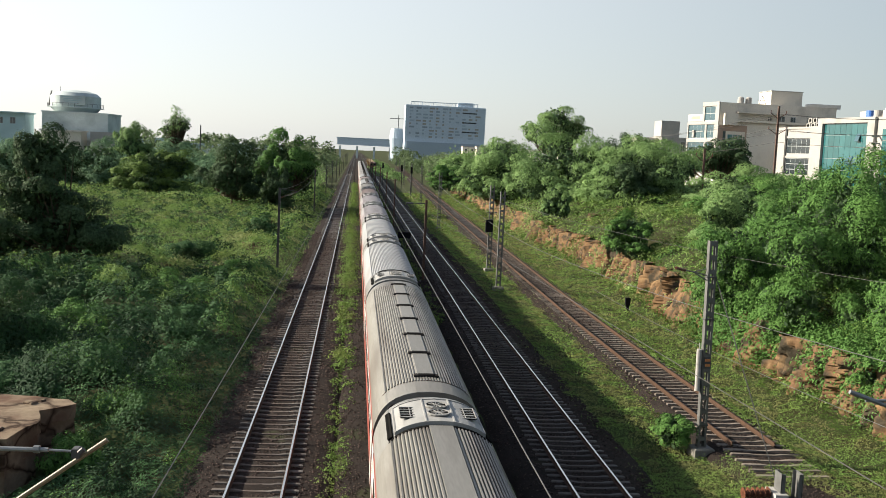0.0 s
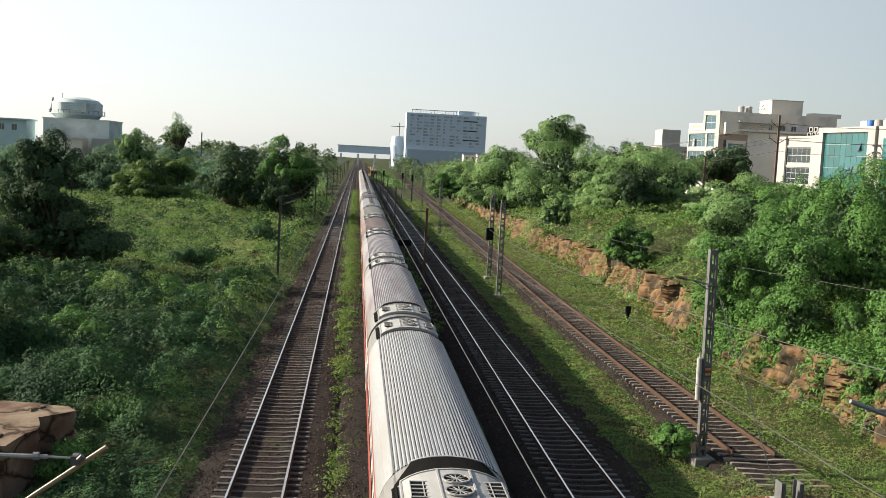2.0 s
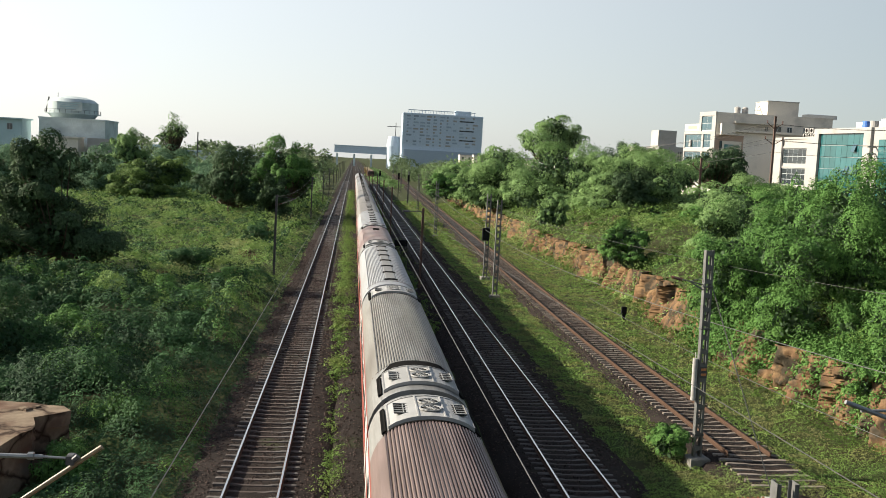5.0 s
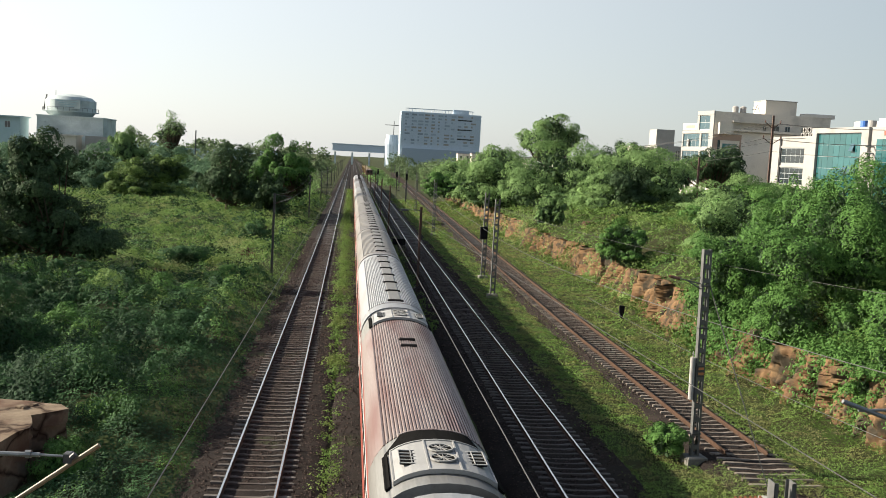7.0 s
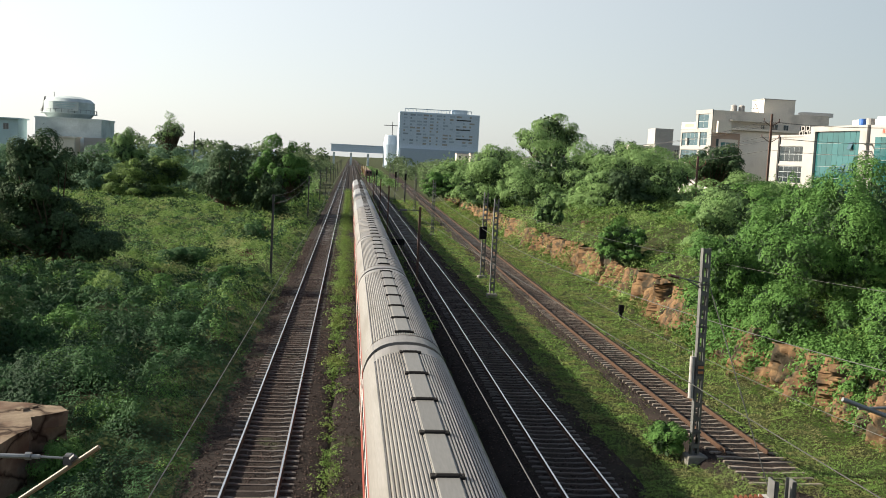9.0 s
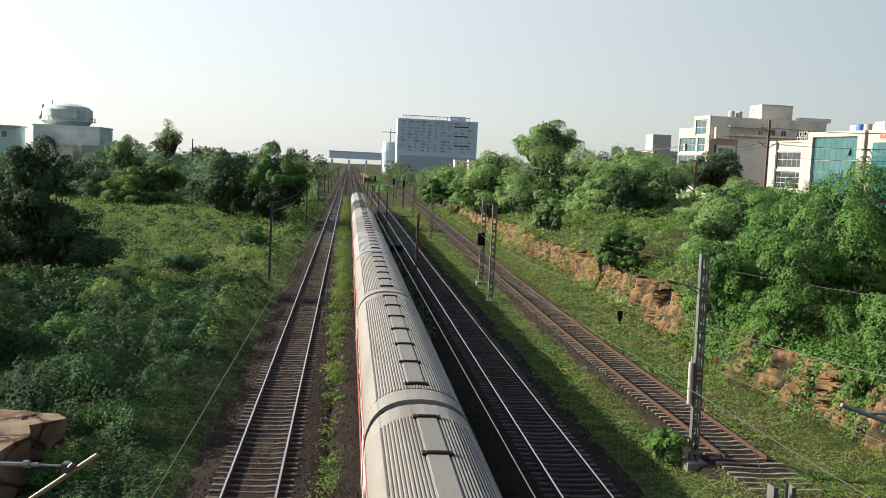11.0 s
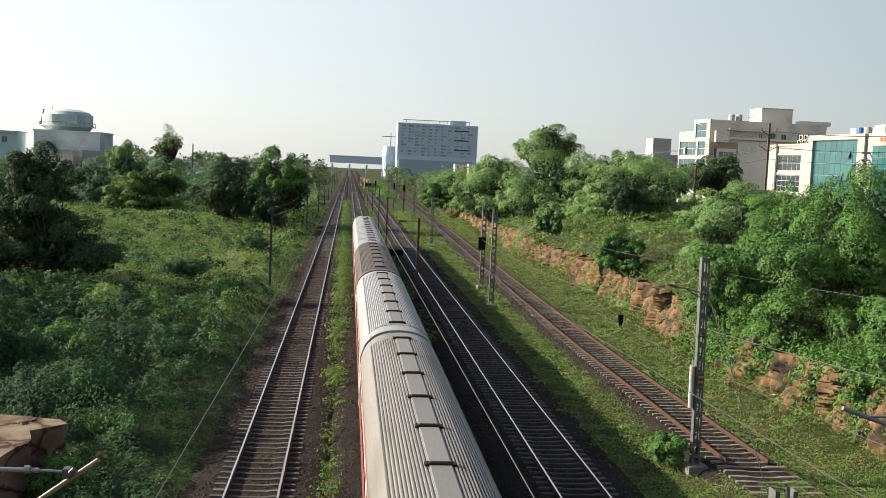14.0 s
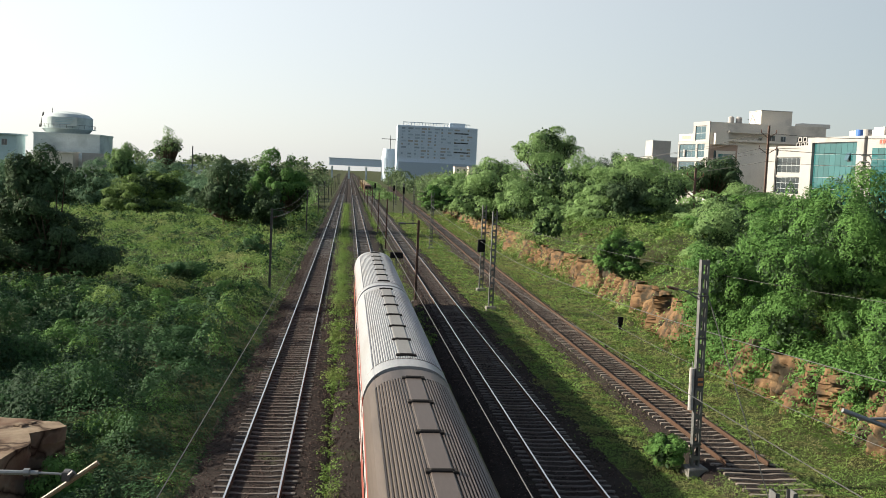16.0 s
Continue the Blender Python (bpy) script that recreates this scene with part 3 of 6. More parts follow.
def build_coach(style, paint, hatches=7, stripe=False):
    """One coach centred at the origin, rails at z = 0, camera-ward end at -y."""
    ob = thing("railway_coach", "", "railway coach")
    rm = ROOFS[paint]
    part("body", side_mesh(), M_red, ob, "red painted side walls")
    h = BODY / 2
    end = 1.35 if style == "vent" else 3.0
    roof = MB()
    well = 0.0 if style == "vent" else 0.95
    roof.extrude_y(roof_profile(True), -h + end + well, h - end, closed=False)
    part("ribbed_roof", roof, rm, ob, "longitudinally ribbed roof sheet")
    for a, b in ((-h, -h + end + well), (h - end, h)):
        e = MB()
        pr = roof_profile(False)
        e.extrude_y(pr, a, b, closed=False)
        y_end = a if a < 0 else b
        e.add([(x, y_end, z) for x, z in pr], [tuple(range(len(pr)))])
        part("roof_end", e, ROOFS["soiled"] if style == "ac" else rm, ob, "smooth sheet roof end")
    # dark seam between ribbed field and ends
    if style == "vent":
        gap = 3.4
        for i in range(hatches):
            yc = -10.05 + gap * i
            lip = MB()
            lip.box(-0.27, -0.07, 0.0, 0.27, 0.07, 0.1, bevel=0.03)
            for sx in (-1, 1):
                lip.box(min(sx * 0.25, sx * 0.38), -0.1, 0.0, max(sx * 0.25, sx * 0.38), 0.14, 0.07, bevel=0.02)
            part("ventilator_lip", lip, M_hatch, ob, "dark raised ventilator lip", at=(0, yc, roof_z(0.3) + 0.02))
            if i == hatches - 1:
                continue
            pl = MB()
            pl.extrude_y([(-0.27, 0.03), (-0.25, 0.045), (0.25, 0.045), (0.27, 0.03), (0.27, -0.03), (-0.27, -0.03)], 0.1, gap - 0.1)
            part("ventilator_cover", pl, rm if paint == "brown" else ROOFS["dusty"], ob, "flat grey cover sheet", at=(0, yc, roof_z(0.15)))
    else:
        for s in (-1, 1):
            u = part("cooling_unit", unit_mesh(), M_unit, ob, "roof mounted air conditioning unit", at=pose(0, s * (h - 1.75), 0, 0, 0, 0 if s < 0 else 180))
            for gx in (-0.72, 0.72):
                part("grille", ME_GRILLE, None, u, "dark louvred grille", at=(gx, 0, roof_z(0.72) + 0.1))
            part("fan", ME_FAN, None, u, "round fan guards", at=(0, 0, roof_z(0) + 0.115))
            for gx in (-1.24, 1.24):
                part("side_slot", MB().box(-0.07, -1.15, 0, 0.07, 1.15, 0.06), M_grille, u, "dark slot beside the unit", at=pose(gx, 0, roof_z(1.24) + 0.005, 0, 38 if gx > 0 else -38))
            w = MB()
            if s < 0:          # black sheet draped on the roof paints the shaded step above the unit
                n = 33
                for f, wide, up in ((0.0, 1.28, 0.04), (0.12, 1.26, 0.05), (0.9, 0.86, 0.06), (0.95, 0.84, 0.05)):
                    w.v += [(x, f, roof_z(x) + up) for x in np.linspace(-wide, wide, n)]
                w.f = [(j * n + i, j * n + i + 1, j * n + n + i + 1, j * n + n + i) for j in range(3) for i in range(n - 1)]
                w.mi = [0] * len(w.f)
                part("well", w, M_grille, ob, "black sheet in place of the shaded recess", at=(0, -h + 3.0, 0))
                hood = MB()
                pr = [(x, roof_z(x) + 0.07) for x in np.linspace(-0.88, 0.88, 21)]
                hood.extrude_y(pr + [(x, z - 0.09) for x, z in pr[::-1]], -0.03, 0.05)
                part("well_edge", hood, rm, ob, at=(0, -h + 3.96, 0))
            else:
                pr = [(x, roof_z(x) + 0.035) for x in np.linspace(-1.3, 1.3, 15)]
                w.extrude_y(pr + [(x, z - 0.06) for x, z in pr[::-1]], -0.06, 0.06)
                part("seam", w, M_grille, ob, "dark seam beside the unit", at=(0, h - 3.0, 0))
        if stripe:
            st = MB()
            st.extrude_y([(-0.3, 0.045), (0.3, 0.045), (0.3, -0.03), (-0.3, -0.03)], -h + end + 0.95, h - end)
            part("walkway", st, ROOFS["dusty"], ob, "flat grey central roof strip", at=(0, 0, roof_z(0.15)))
        else:
            for yc in (3.2, 4.4) if paint == "red" else ():
                lip = MB()
                lip.box(-0.3, -0.09, 0.0, 0.3, 0.09, 0.09, bevel=0.03)
                part("ventilator_lip", lip, M_hatch, ob, "dark raised ventilator lip", at=(0, yc, roof_z(0.3) + 0.02))
    # sides
    for sx in (-1, 1):
        b = MB()
        b.box(-0.006, -h + 0.1, 1.95, 0.006, h - 0.1, 2.6)
        part("window_band", b, M_ivory, ob, "pale grey window band", at=(sx * 1.623, 0, 0))
        for i in range(9):
            part("window", ME_WINDOW, None, ob, at=(sx * 1.632, -h + 2.9 + i * 2.19, 2.25))
        for yy in (-h + 0.9, h - 0.9):
            part("door", ME_DOOR, None, ob, "recessed entrance door", at=(sx * 1.624, yy, 1.9))
    for s in (-1, 1):
        # bellows enlarged so their black also stands for shade in the gap
        g = MB()
        g.box(-1.25, -0.29, 1.1, 1.25, 0.29, 3.6, bevel=0.12)
        part("gangway", g, M_black, ob, "black rubber gangway bellows, enlarged to fill the shaded gap", at=(0, s * (h + 0.0), 0))
        part("bogie", ME_BOGIE, None, ob, "steel bogie with four wheels", at=(0, s * (h - 4.2), 0))
    ub = MB()
    ub.box(-1.3, -5.5, 0.45, 1.3, 5.5, 1.08, bevel=0.05)
    part("underframe", ub, M_steel_dark, ob, "dark underframe boxes")
    return ob


def unit_mesh():
    mb = MB()
    pr = [(x, roof_z(x) + 0.1) for x in np.linspace(-1.12, 1.12, 13)]
    mb.extrude_y(pr + [(1.16, roof_z(1.16) - 0.03), (-1.16, roof_z(1.16) - 0.03)], -1.1, 1.1)
    for x in (-1.14, -0.36, 0.36, 1.14):
        mb.box(x - 0.02, -1.12, roof_z(x) + 0.03, x + 0.02, 1.12, roof_z(x) + 0.125)
    for y in (-1.12, 1.12):
        rim = [(x, roof_z(x) + 0.125) for x in np.linspace(-1.15, 1.15, 13)]
        mb.extrude_y(rim + [(x, z - 0.1) for x, z in rim[::-1]], y - 0.025, y + 0.025)
    return mb


gr = MB()
gr.box(-0.27, -0.5, -0.02, 0.27, 0.5, 0.012)
for i in range(5):
    gr.box(-0.27, -0.5 + i * 0.24, 0.012, 0.27, -0.46 + i * 0.24, 0.03, mi=1)
for x in (-0.28, 0.0, 0.27):
    gr.box(x, -0.5, 0.012, x + 0.02, 0.5, 0.034, mi=1)
ME_GRILLE = gr.mesh("grille", M_grille, M_unit)
fn = MB()
for y in (-0.38, 0.38):
    n = 16
    for i in range(n):
        a, b = 2 * math.pi * i / n, 2 * math.pi * (i + 1) / n
        fn.tube((0.29 * math.cos(a), y + 0.29 * math.sin(a), 0.02), (0.29 * math.cos(b), y + 0.29 * math.sin(b), 0.02), 0.025, n=4, cap=False, mi=1)
    fn.tube((0, y, -0.01), (0, y, 0.014), 0.27, n=16, mi=0)
    for i in range(6):
        a = math.pi * i / 6
        fn.box(-0.01, y - 0.27, 0.016, 0.01, y + 0.27, 0.026, mi=1) if i == 0 else fn.tube((0.27 * math.cos(a), y + 0.27 * math.sin(a), 0.02), (-0.27 * math.cos(a), y - 0.27 * math.sin(a), 0.02), 0.012, n=4, mi=1)
ME_FAN = fn.mesh("fan", M_grille, M_unit)
wn = MB()
wn.box(-0.008, -0.62, -0.3, 0.008, 0.62, 0.3)
ME_WINDOW = wn.mesh("window", M_glass)
dr = MB()
dr.box(-0.01, -0.42, -0.85, 0.01, 0.42, 0.85)
ME_DOOR = dr.mesh("door", M_ivory)
bg = MB()
for y in (-1.3, 1.3):
    bg.tube((-1.0, y, 0.46), (1.0, y, 0.46), 0.08)
    for x in (-0.87, 0.87):
        bg.tube((x - 0.07, y, 0.46), (x + 0.07, y, 0.46), 0.455, n=20)
for x in (-1.1, 1.1):
    bg.box(x - 0.09, -1.75, 0.5, x + 0.09, 1.75, 0.78, bevel=0.04)
bg.box(-1.1, -0.35, 0.5, 1.1, 0.35, 0.95, bevel=0.05)
ME_BOGIE = bg.mesh("bogie", M_steel_dark)

# from the rear of the train forward
ORDER = ["v white", "v white", "v brown", "v white", "v beige", "v white", "v beige", "v beige", "v beige", "v beige", "v beige", "v white",
         "a red", "v white", "a dusty", "a umber", "a violet", "a violet", "a white", "a white", "v dusty", "s dusty", "a dusty"]
WORDS = {"white": "whitish grey", "beige": "beige", "brown": "grimy dark brown", "red": "red-stained grey", "violet": "streaky violet grey",
         "umber": "rust brown", "dusty": "dusty grey"}
protos, coaches = {}, []
for code in ORDER:
    if code in protos:
        ob = copy_thing(protos[code], Matrix())
    else:
        kind, paint = code.split()
        ob = protos[code] = build_coach("vent" if kind == "v" else "ac", paint, stripe=kind == "s")
        what = "row of ventilators" if kind == "v" else "roof air conditioners"
        tagged(ob, f"red coach, {WORDS[paint]} ribbed roof, {what}", "railway coach", "coaches of the passing train")
    coaches.append(ob)


def train_rear(t):
    s = 16.0 - t
    return 83.1 + 27.94 * s + 0.0422 * s * s
# ---- trees and undergrowth ----
def clumps(rng, n, centre, radii, lumps=16):
    """Points of a crown: rounded sprays of leaves on an ellipsoid's skin with dark hollows between them; returns points, outward directions and spray centres."""
    c, r = np.array(centre, float), np.array(radii, float)
    d = rng.normal(size=(lumps, 3))
    d /= np.linalg.norm(d, axis=1)[:, None]
    d[:, 2] = d[:, 2] * 0.85 + 0.15
    lobes = c + d * r * rng.uniform(0.55, 0.92, (lumps, 1))
    lr = rng.uniform(0.2, 0.46, lumps)
    which = rng.choice(lumps, n, p=lr ** 2 / (lr ** 2).sum())
    q = rng.normal(size=(n, 3))
    q[:, 2] = np.where(q[:, 2] < -0.5, -q[:, 2], q[:, 2])
    q /= np.linalg.norm(q, axis=1)[:, None]
    f = rng.normal(size=(lumps, 7, 3))          # each spray is knobbly
    f /= np.linalg.norm(f, axis=2)[:, :, None]
    knob = np.clip(np.max(np.einsum("ni,nki->nk", q, f[which]), axis=1), 0, 1) ** 3
    rad = (0.68 + 0.42 * knob) * rng.uniform(0.84, 1.04, n)
    rad = np.where(rng.random(n) < 0.07, rad * rng.uniform(1.0, 1.35, n), rad)
    pts = lobes[which] + q * rad[:, None] * r * lr[which][:, None]
    out = q * 0.75 + (pts - c) / r * 0.5
    return pts, out / (np.linalg.norm(out, axis=1)[:, None] + 1e-6), lobes


def tree(x, y, z, h, w, material, label, n=9000, leaf=0.3, seed=1, name="tree", stem=0.3, trunk=True, lumps=16, up=0.2, category="tree", crowns=None):
    rng = np.random.default_rng(seed)
    ob = thing(name, label, category, (x, y, z))
    crowns = crowns or [(0, 0, h * (0.5 + stem / 2), w / 2, w / 2, h * (1 - stem) / 2)]
    P, O, lob = [], [], []
    tot = sum(c[3] * c[5] for c in crowns)
    for c in crowns:
        p, o, q = clumps(rng, int(n * c[3] * c[5] / tot), c[:3], c[3:], lumps)
        P.append(p), O.append(o), lob.append(q)
    P, O, lob = np.concatenate(P), np.concatenate(O), np.concatenate(lob)
    keep = P[:, 2] > 0.05
    part("crown", leaf_mesh("crown", P[keep], leaf, material, rng, up, O[keep], tri=True, loose=0.24), None, ob)
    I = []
    for c in crowns:          # inner foliage in a dark leaf colour, painting shade into the hollows
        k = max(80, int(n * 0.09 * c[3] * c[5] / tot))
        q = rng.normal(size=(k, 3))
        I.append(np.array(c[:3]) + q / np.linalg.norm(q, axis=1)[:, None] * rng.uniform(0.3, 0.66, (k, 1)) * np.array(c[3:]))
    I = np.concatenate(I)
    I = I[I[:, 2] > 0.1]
    part("inner_foliage", leaf_mesh("inner_foliage", I, leaf * 2.6, M_leaf_dark, rng, up, rng.normal(size=I.shape)), None, ob, "inner leaves coloured dark in place of shade")
    if trunk:
        mb = MB()
        r = max(0.1, h * 0.018)
        fork = Vector((rng.normal(0, 0.1) * w * 0.2, rng.normal(0, 0.1) * w * 0.2, h * max(stem, 0.22)))
        mid = fork * 0.5 + Vector((rng.normal(0, 0.1), rng.normal(0, 0.1), 0))
        mb.tube((0, 0, -0.4), mid, r * 1.35, r * 1.05).tube(mid, fork, r * 1.05, r * 0.9)
        for q in lob:
            q = Vector(q)
            m = fork.lerp(q, 0.5) + Vector((0, 0, -0.06 * h))
            mb.tube(fork, m, r * 0.6, r * 0.38, 6).tube(m, q, r * 0.38, r * 0.1, 6)
        part("trunk", mb, M_bark, ob, smooth=True)
    return ob


def field(name, label, n, xr, yr, material, leaf, rad, seed, power=1.6, keep=None, patch=(0.12, -0.1), per=40, category="undergrowth", tall=1.0, aspect=2.4, out_lean=1.0, y0=40.0, rough=0.0, lift=0.0):
    """Undergrowth over the ground: many small domed tufts of leaves, thicker towards the bridge and in patches."""
    rng = np.random.default_rng(seed)
    k = n // per
    y = yr[0] + (yr[1] - yr[0]) * rng.random(k) ** power
    x = xr[0](y) + rng.random(k) * (xr[1](y) - xr[0](y)) if callable(xr[0]) else rng.uniform(xr[0], xr[1], k)
    m = vnoise(x, y, patch[0], seed) + 0.5 * vnoise(x, y, patch[0] * 4, seed + 1) + rng.normal(0, 0.12, k) > patch[1]
    if keep is not None:
        m &= keep(x, y)
    x, y = x[m], y[m]
    k = len(x)
    grow = np.clip(y / y0, 0.75, 3.0)
    big = 0.5 + 1.3 * np.clip(vnoise(x, y, 0.3, seed + 2) + vnoise(x, y, 0.8, seed + 3) + 0.5, 0, 1)
    r = rad * grow ** 0.8 * rng.uniform(0.5, 1.4, k) * big
    hh = r * rng.uniform(0.7, 1.5, k) * tall
    d = rng.normal(size=(k, per, 3))
    d /= np.linalg.norm(d, axis=2)[:, :, None]
    d[:, :, 2] = np.abs(d[:, :, 2]) * 1.05 - 0.15
    q = rng.uniform(0.6, 1.05, (k, per, 1))
    if rough:        # knobbly domes: radius varies with direction
        f = rng.normal(size=(k, 5, 3))
        f /= np.linalg.norm(f, axis=2)[:, :, None]
        near_f = np.max(np.einsum("kpi,kfi->kpf", d, f), axis=2, keepdims=True)
        q = q * (1 - rough + rough * 1.5 * np.clip(near_f, 0, 1) ** 2)
    base = np.stack([x, y, height(x, y) + lift], 1)
    pts = base[:, None] + d * q * np.stack([r, r, hh], 1)[:, None]
    sz = np.repeat(leaf * np.clip(grow, 0.75, 1.35), per)
    ob = new(name, leaf_mesh(name, pts.reshape(-1, 3), sz, material, rng, 0.5, d.reshape(-1, 3) * out_lean, aspect))
    return tagged(ob, label, category, kind="stuff")


def clear_d(x, y):
    d = x - track_d(y)
    return (d < -1.35) | (d > 1.15)


def wedge(k):
    """Limits of the field that widen with the distance."""
    return lambda y: -5.6 - k * y


def domes(x, y, size, seed):
    """Billowing mounds, 0 to 1 high, and a random number for the mound that each point belongs to."""
    xi, yi = np.floor(x / size), np.floor(y / size)
    best, who = np.zeros(np.shape(x)), np.zeros(np.shape(x))
    for dx in (-1, 0, 1):
        for dy in (-1, 0, 1):
            a, b = xi + dx, yi + dy
            cx = (a + 0.15 + 0.7 * cell(a, b, seed)) * size
            cy = (b + 0.15 + 0.7 * cell(a, b, seed + 1)) * size
            r = size * (0.5 + 0.5 * cell(a, b, seed + 2))
            amp = 0.3 + 0.7 * cell(a, b, seed + 3)
            h = amp * np.sqrt(np.clip(1 - ((x - cx) ** 2 + (y - cy) ** 2) / r ** 2, 0, 1))
            who = np.where(h > best, cell(a, b, seed + 4), who)
            best = np.maximum(best, h)
    return best, who


def canopy(name, label, n, xr, yr, top, mixes, leaf, seed, keep=None, category="undergrowth", tall=0.3, deep=0.14, aspect=1.9, loose=0.2):
    """Undergrowth as one billowing cover: leaves over a mound-shaped surface, finer and denser towards the bridge. mixes: material and a weight of (x, y, mound)."""
    rng = np.random.default_rng(seed)
    yg = np.linspace(yr[0], yr[1], 400)
    w = np.clip(xr[1](yg) - xr[0](yg), 0, None) / yg ** 1.9
    cdf = np.cumsum(w) / w.sum()
    y = np.interp(rng.random(n), cdf, yg)
    x = xr[0](y) + rng.random(n) * (xr[1](y) - xr[0](y))
    if keep is not None:
        m = keep(x, y)
        x, y = x[m], y[m]
    h, who = top(x, y)
    gx_ = (top(x + 0.1, y)[0] - h) / 0.1
    gy_ = (top(x, y + 0.1)[0] - h) / 0.1
    slope = np.sqrt(1 + np.clip(gx_ ** 2 + gy_ ** 2, 0, 12))
    m = (rng.random(len(x)) < slope / 2.4) & (h > 0.02)
    x, y, h, who, gx_, gy_ = (q[m] for q in (x, y, h, who, gx_, gy_))
    k = len(x)
    nor = np.stack([-np.clip(gx_, -2.5, 2.5), -np.clip(gy_, -2.5, 2.5), np.ones(k)], 1)
    nor /= np.linalg.norm(nor, axis=1)[:, None]
    far = (y / 32.0) ** 0.8
    z = height(x, y) + h - rng.exponential(deep, k) * np.clip(h, 0.2, 1)
    spr = rng.random(k) < 0.13
    z = z + np.where(spr, rng.random(k) ** 2 * tall * np.clip(far, 1, 2.5), 0)
    pts = np.stack([x, y, z], 1)
    pts[:, :2] += nor[:, :2] * np.where(spr, 0.12, 0)[:, None] * far[:, None]
    score = np.stack([np.maximum(f(x, y, who), 1e-6) for _, f in mixes], 1)
    pick = (np.cumsum(score, 1) / score.sum(1)[:, None] < (0.15 * rng.random(k) + 0.85 * ((who * 7.31 + 0.13) % 1))[:, None]).sum(1)
    pick = np.minimum(pick, len(mixes) - 1)
    blade = (M_grass, M_grass_dry, M_grass_worn)
    for i, (material, _) in enumerate(mixes):
        m = pick == i
        if m.sum() > 50:
            me = leaf_mesh(name, pts[m], leaf * far[m], material, rng, 0.25, nor[m], max(aspect, 2.8) if material in blade else aspect, tri=True, loose=max(loose, 0.32) if material in blade else loose)
            tagged(new(name, me), label, category, kind="stuff")


def west_top(x, y):
    big, who = domes(x, y, 4.2, 1.0)
    mid, who2 = domes(x + 0.6 * vnoise(x, y, 0.8, 2), y, 1.5, 6.0)
    small, _ = domes(x, y, 0.5, 11.0)
    side = np.clip((-5.0 - x) / 2.6, 0.0, 1)
    open_field = np.clip((y - 62) / 30, 0, 1)
    lush = 0.6 + 1.0 * np.clip(vnoise(x, y, 0.06, 8) + 0.4, 0, 1)
    h = (2.0 * big * (1 - 0.5 * open_field) * lush + 1.35 * mid * (1 - 0.25 * open_field) + 0.36 * small) * (0.14 + 0.86 * side)
    low = 1 - 0.75 * np.clip(1.6 - ((x + 13.5) / 6.0) ** 2 - ((y - 31) / 7.5) ** 2, 0, 1)      # low weeds round the boulder
    return h * low + 0.1 * side, (who * 0.5 + who2 * 3.7) % 1


def bank_top(x, y):
    s = x - rock_base(y)
    big, who = domes(x, y, 3.6, 21.0)
    mid, who2 = domes(x, y, 1.2, 26.0)
    small, _ = domes(x, y, 0.42, 31.0)
    side = np.clip((s - 0.7) / 1.8, 0, 1)
    return (1.2 * big * np.clip(vnoise(x, y, 0.08, 5) + 0.55, 0.2, 1) + 0.8 * mid + 0.28 * small) * (0.3 + 0.7 * side) + 0.06, (who + who2 * 2.3) % 1


def verge_top(x, y):
    mid, who = domes(x, y, 0.9, 41.0)
    small, _ = domes(x, y, 0.3, 46.0)
    foot = np.clip((x - rock_base(y) + 2.6) / 2.2, 0, 1) * np.clip(vnoise(x, y, 0.3, 9) + 0.6, 0, 1)
    thin = np.clip(vnoise(x, y, 0.16, 12) + vnoise(x, y, 0.7, 13) * 0.7 + 0.75, 0, 1)
    by_track = np.clip((np.abs(x - track_d(y)) - 1.25) / 1.2, 0, 1)
    d = x - track_d(y)
    bank = 0.33 * np.clip((2.2 - np.abs(d)) / 0.7, 0, 1) * np.where((d > 0) | (y < 36), 1.0, 0.0)
    return bank + (0.32 * mid + 0.15 * small) * thin * (0.25 + 0.75 * by_track) + foot * (0.6 * mid + 0.2 * small), who


def far_field(y):
    return np.clip((y - 55) / 35, 0, 1)


def grassy(x, y, w):
    return np.clip(vnoise(x, y, 0.05, 3) * 1.5 + 0.55, 0, 1)


def off_boulder(x, y):
    return ((x + 14.2) / 5.0) ** 2 + ((y - 33.4) / 4.8) ** 2 > 1


canopy("undergrowth", "dense lush weeds and shrubs covering the field", 950000, (wedge(0.42), lambda y: np.full(np.shape(y), -4.7)), (23, 260), west_top,
       [(M_lush_shaded, lambda x, y, w: 1.0 - 0.6 * far_field(y)), (M_lush_dark, lambda x, y, w: 0.8 - 0.45 * far_field(y)), (M_leaf_bright, lambda x, y, w: 0.26 + 0 * y),
        (M_grass, lambda x, y, w: 0.08 + 0.7 * far_field(y)), (M_grass_dry, lambda x, y, w: 0.0 + 1.4 * far_field(y) * grassy(x, y, w))], 0.092, 21, keep=off_boulder)
canopy("bank_growth", "yellow green tall grass and weeds on top of the cutting", 460000, (lambda y: rock_base(y) + 0.6, lambda y: rock_base(y) + 27), (27, 260), bank_top,
       [(M_grass_dry, lambda x, y, w: 0.2 + 1.2 * grassy(x, y, w) * np.clip((y - 50) / 20, 0, 1)), (M_grass, lambda x, y, w: 0.6 + 0 * y), (M_weed, lambda x, y, w: 0.4 + 0 * y),
        (M_leaf_bright, lambda x, y, w: 0.25 + 0.5 * np.clip((75 - y) / 20, 0, 1))], 0.1, 27)
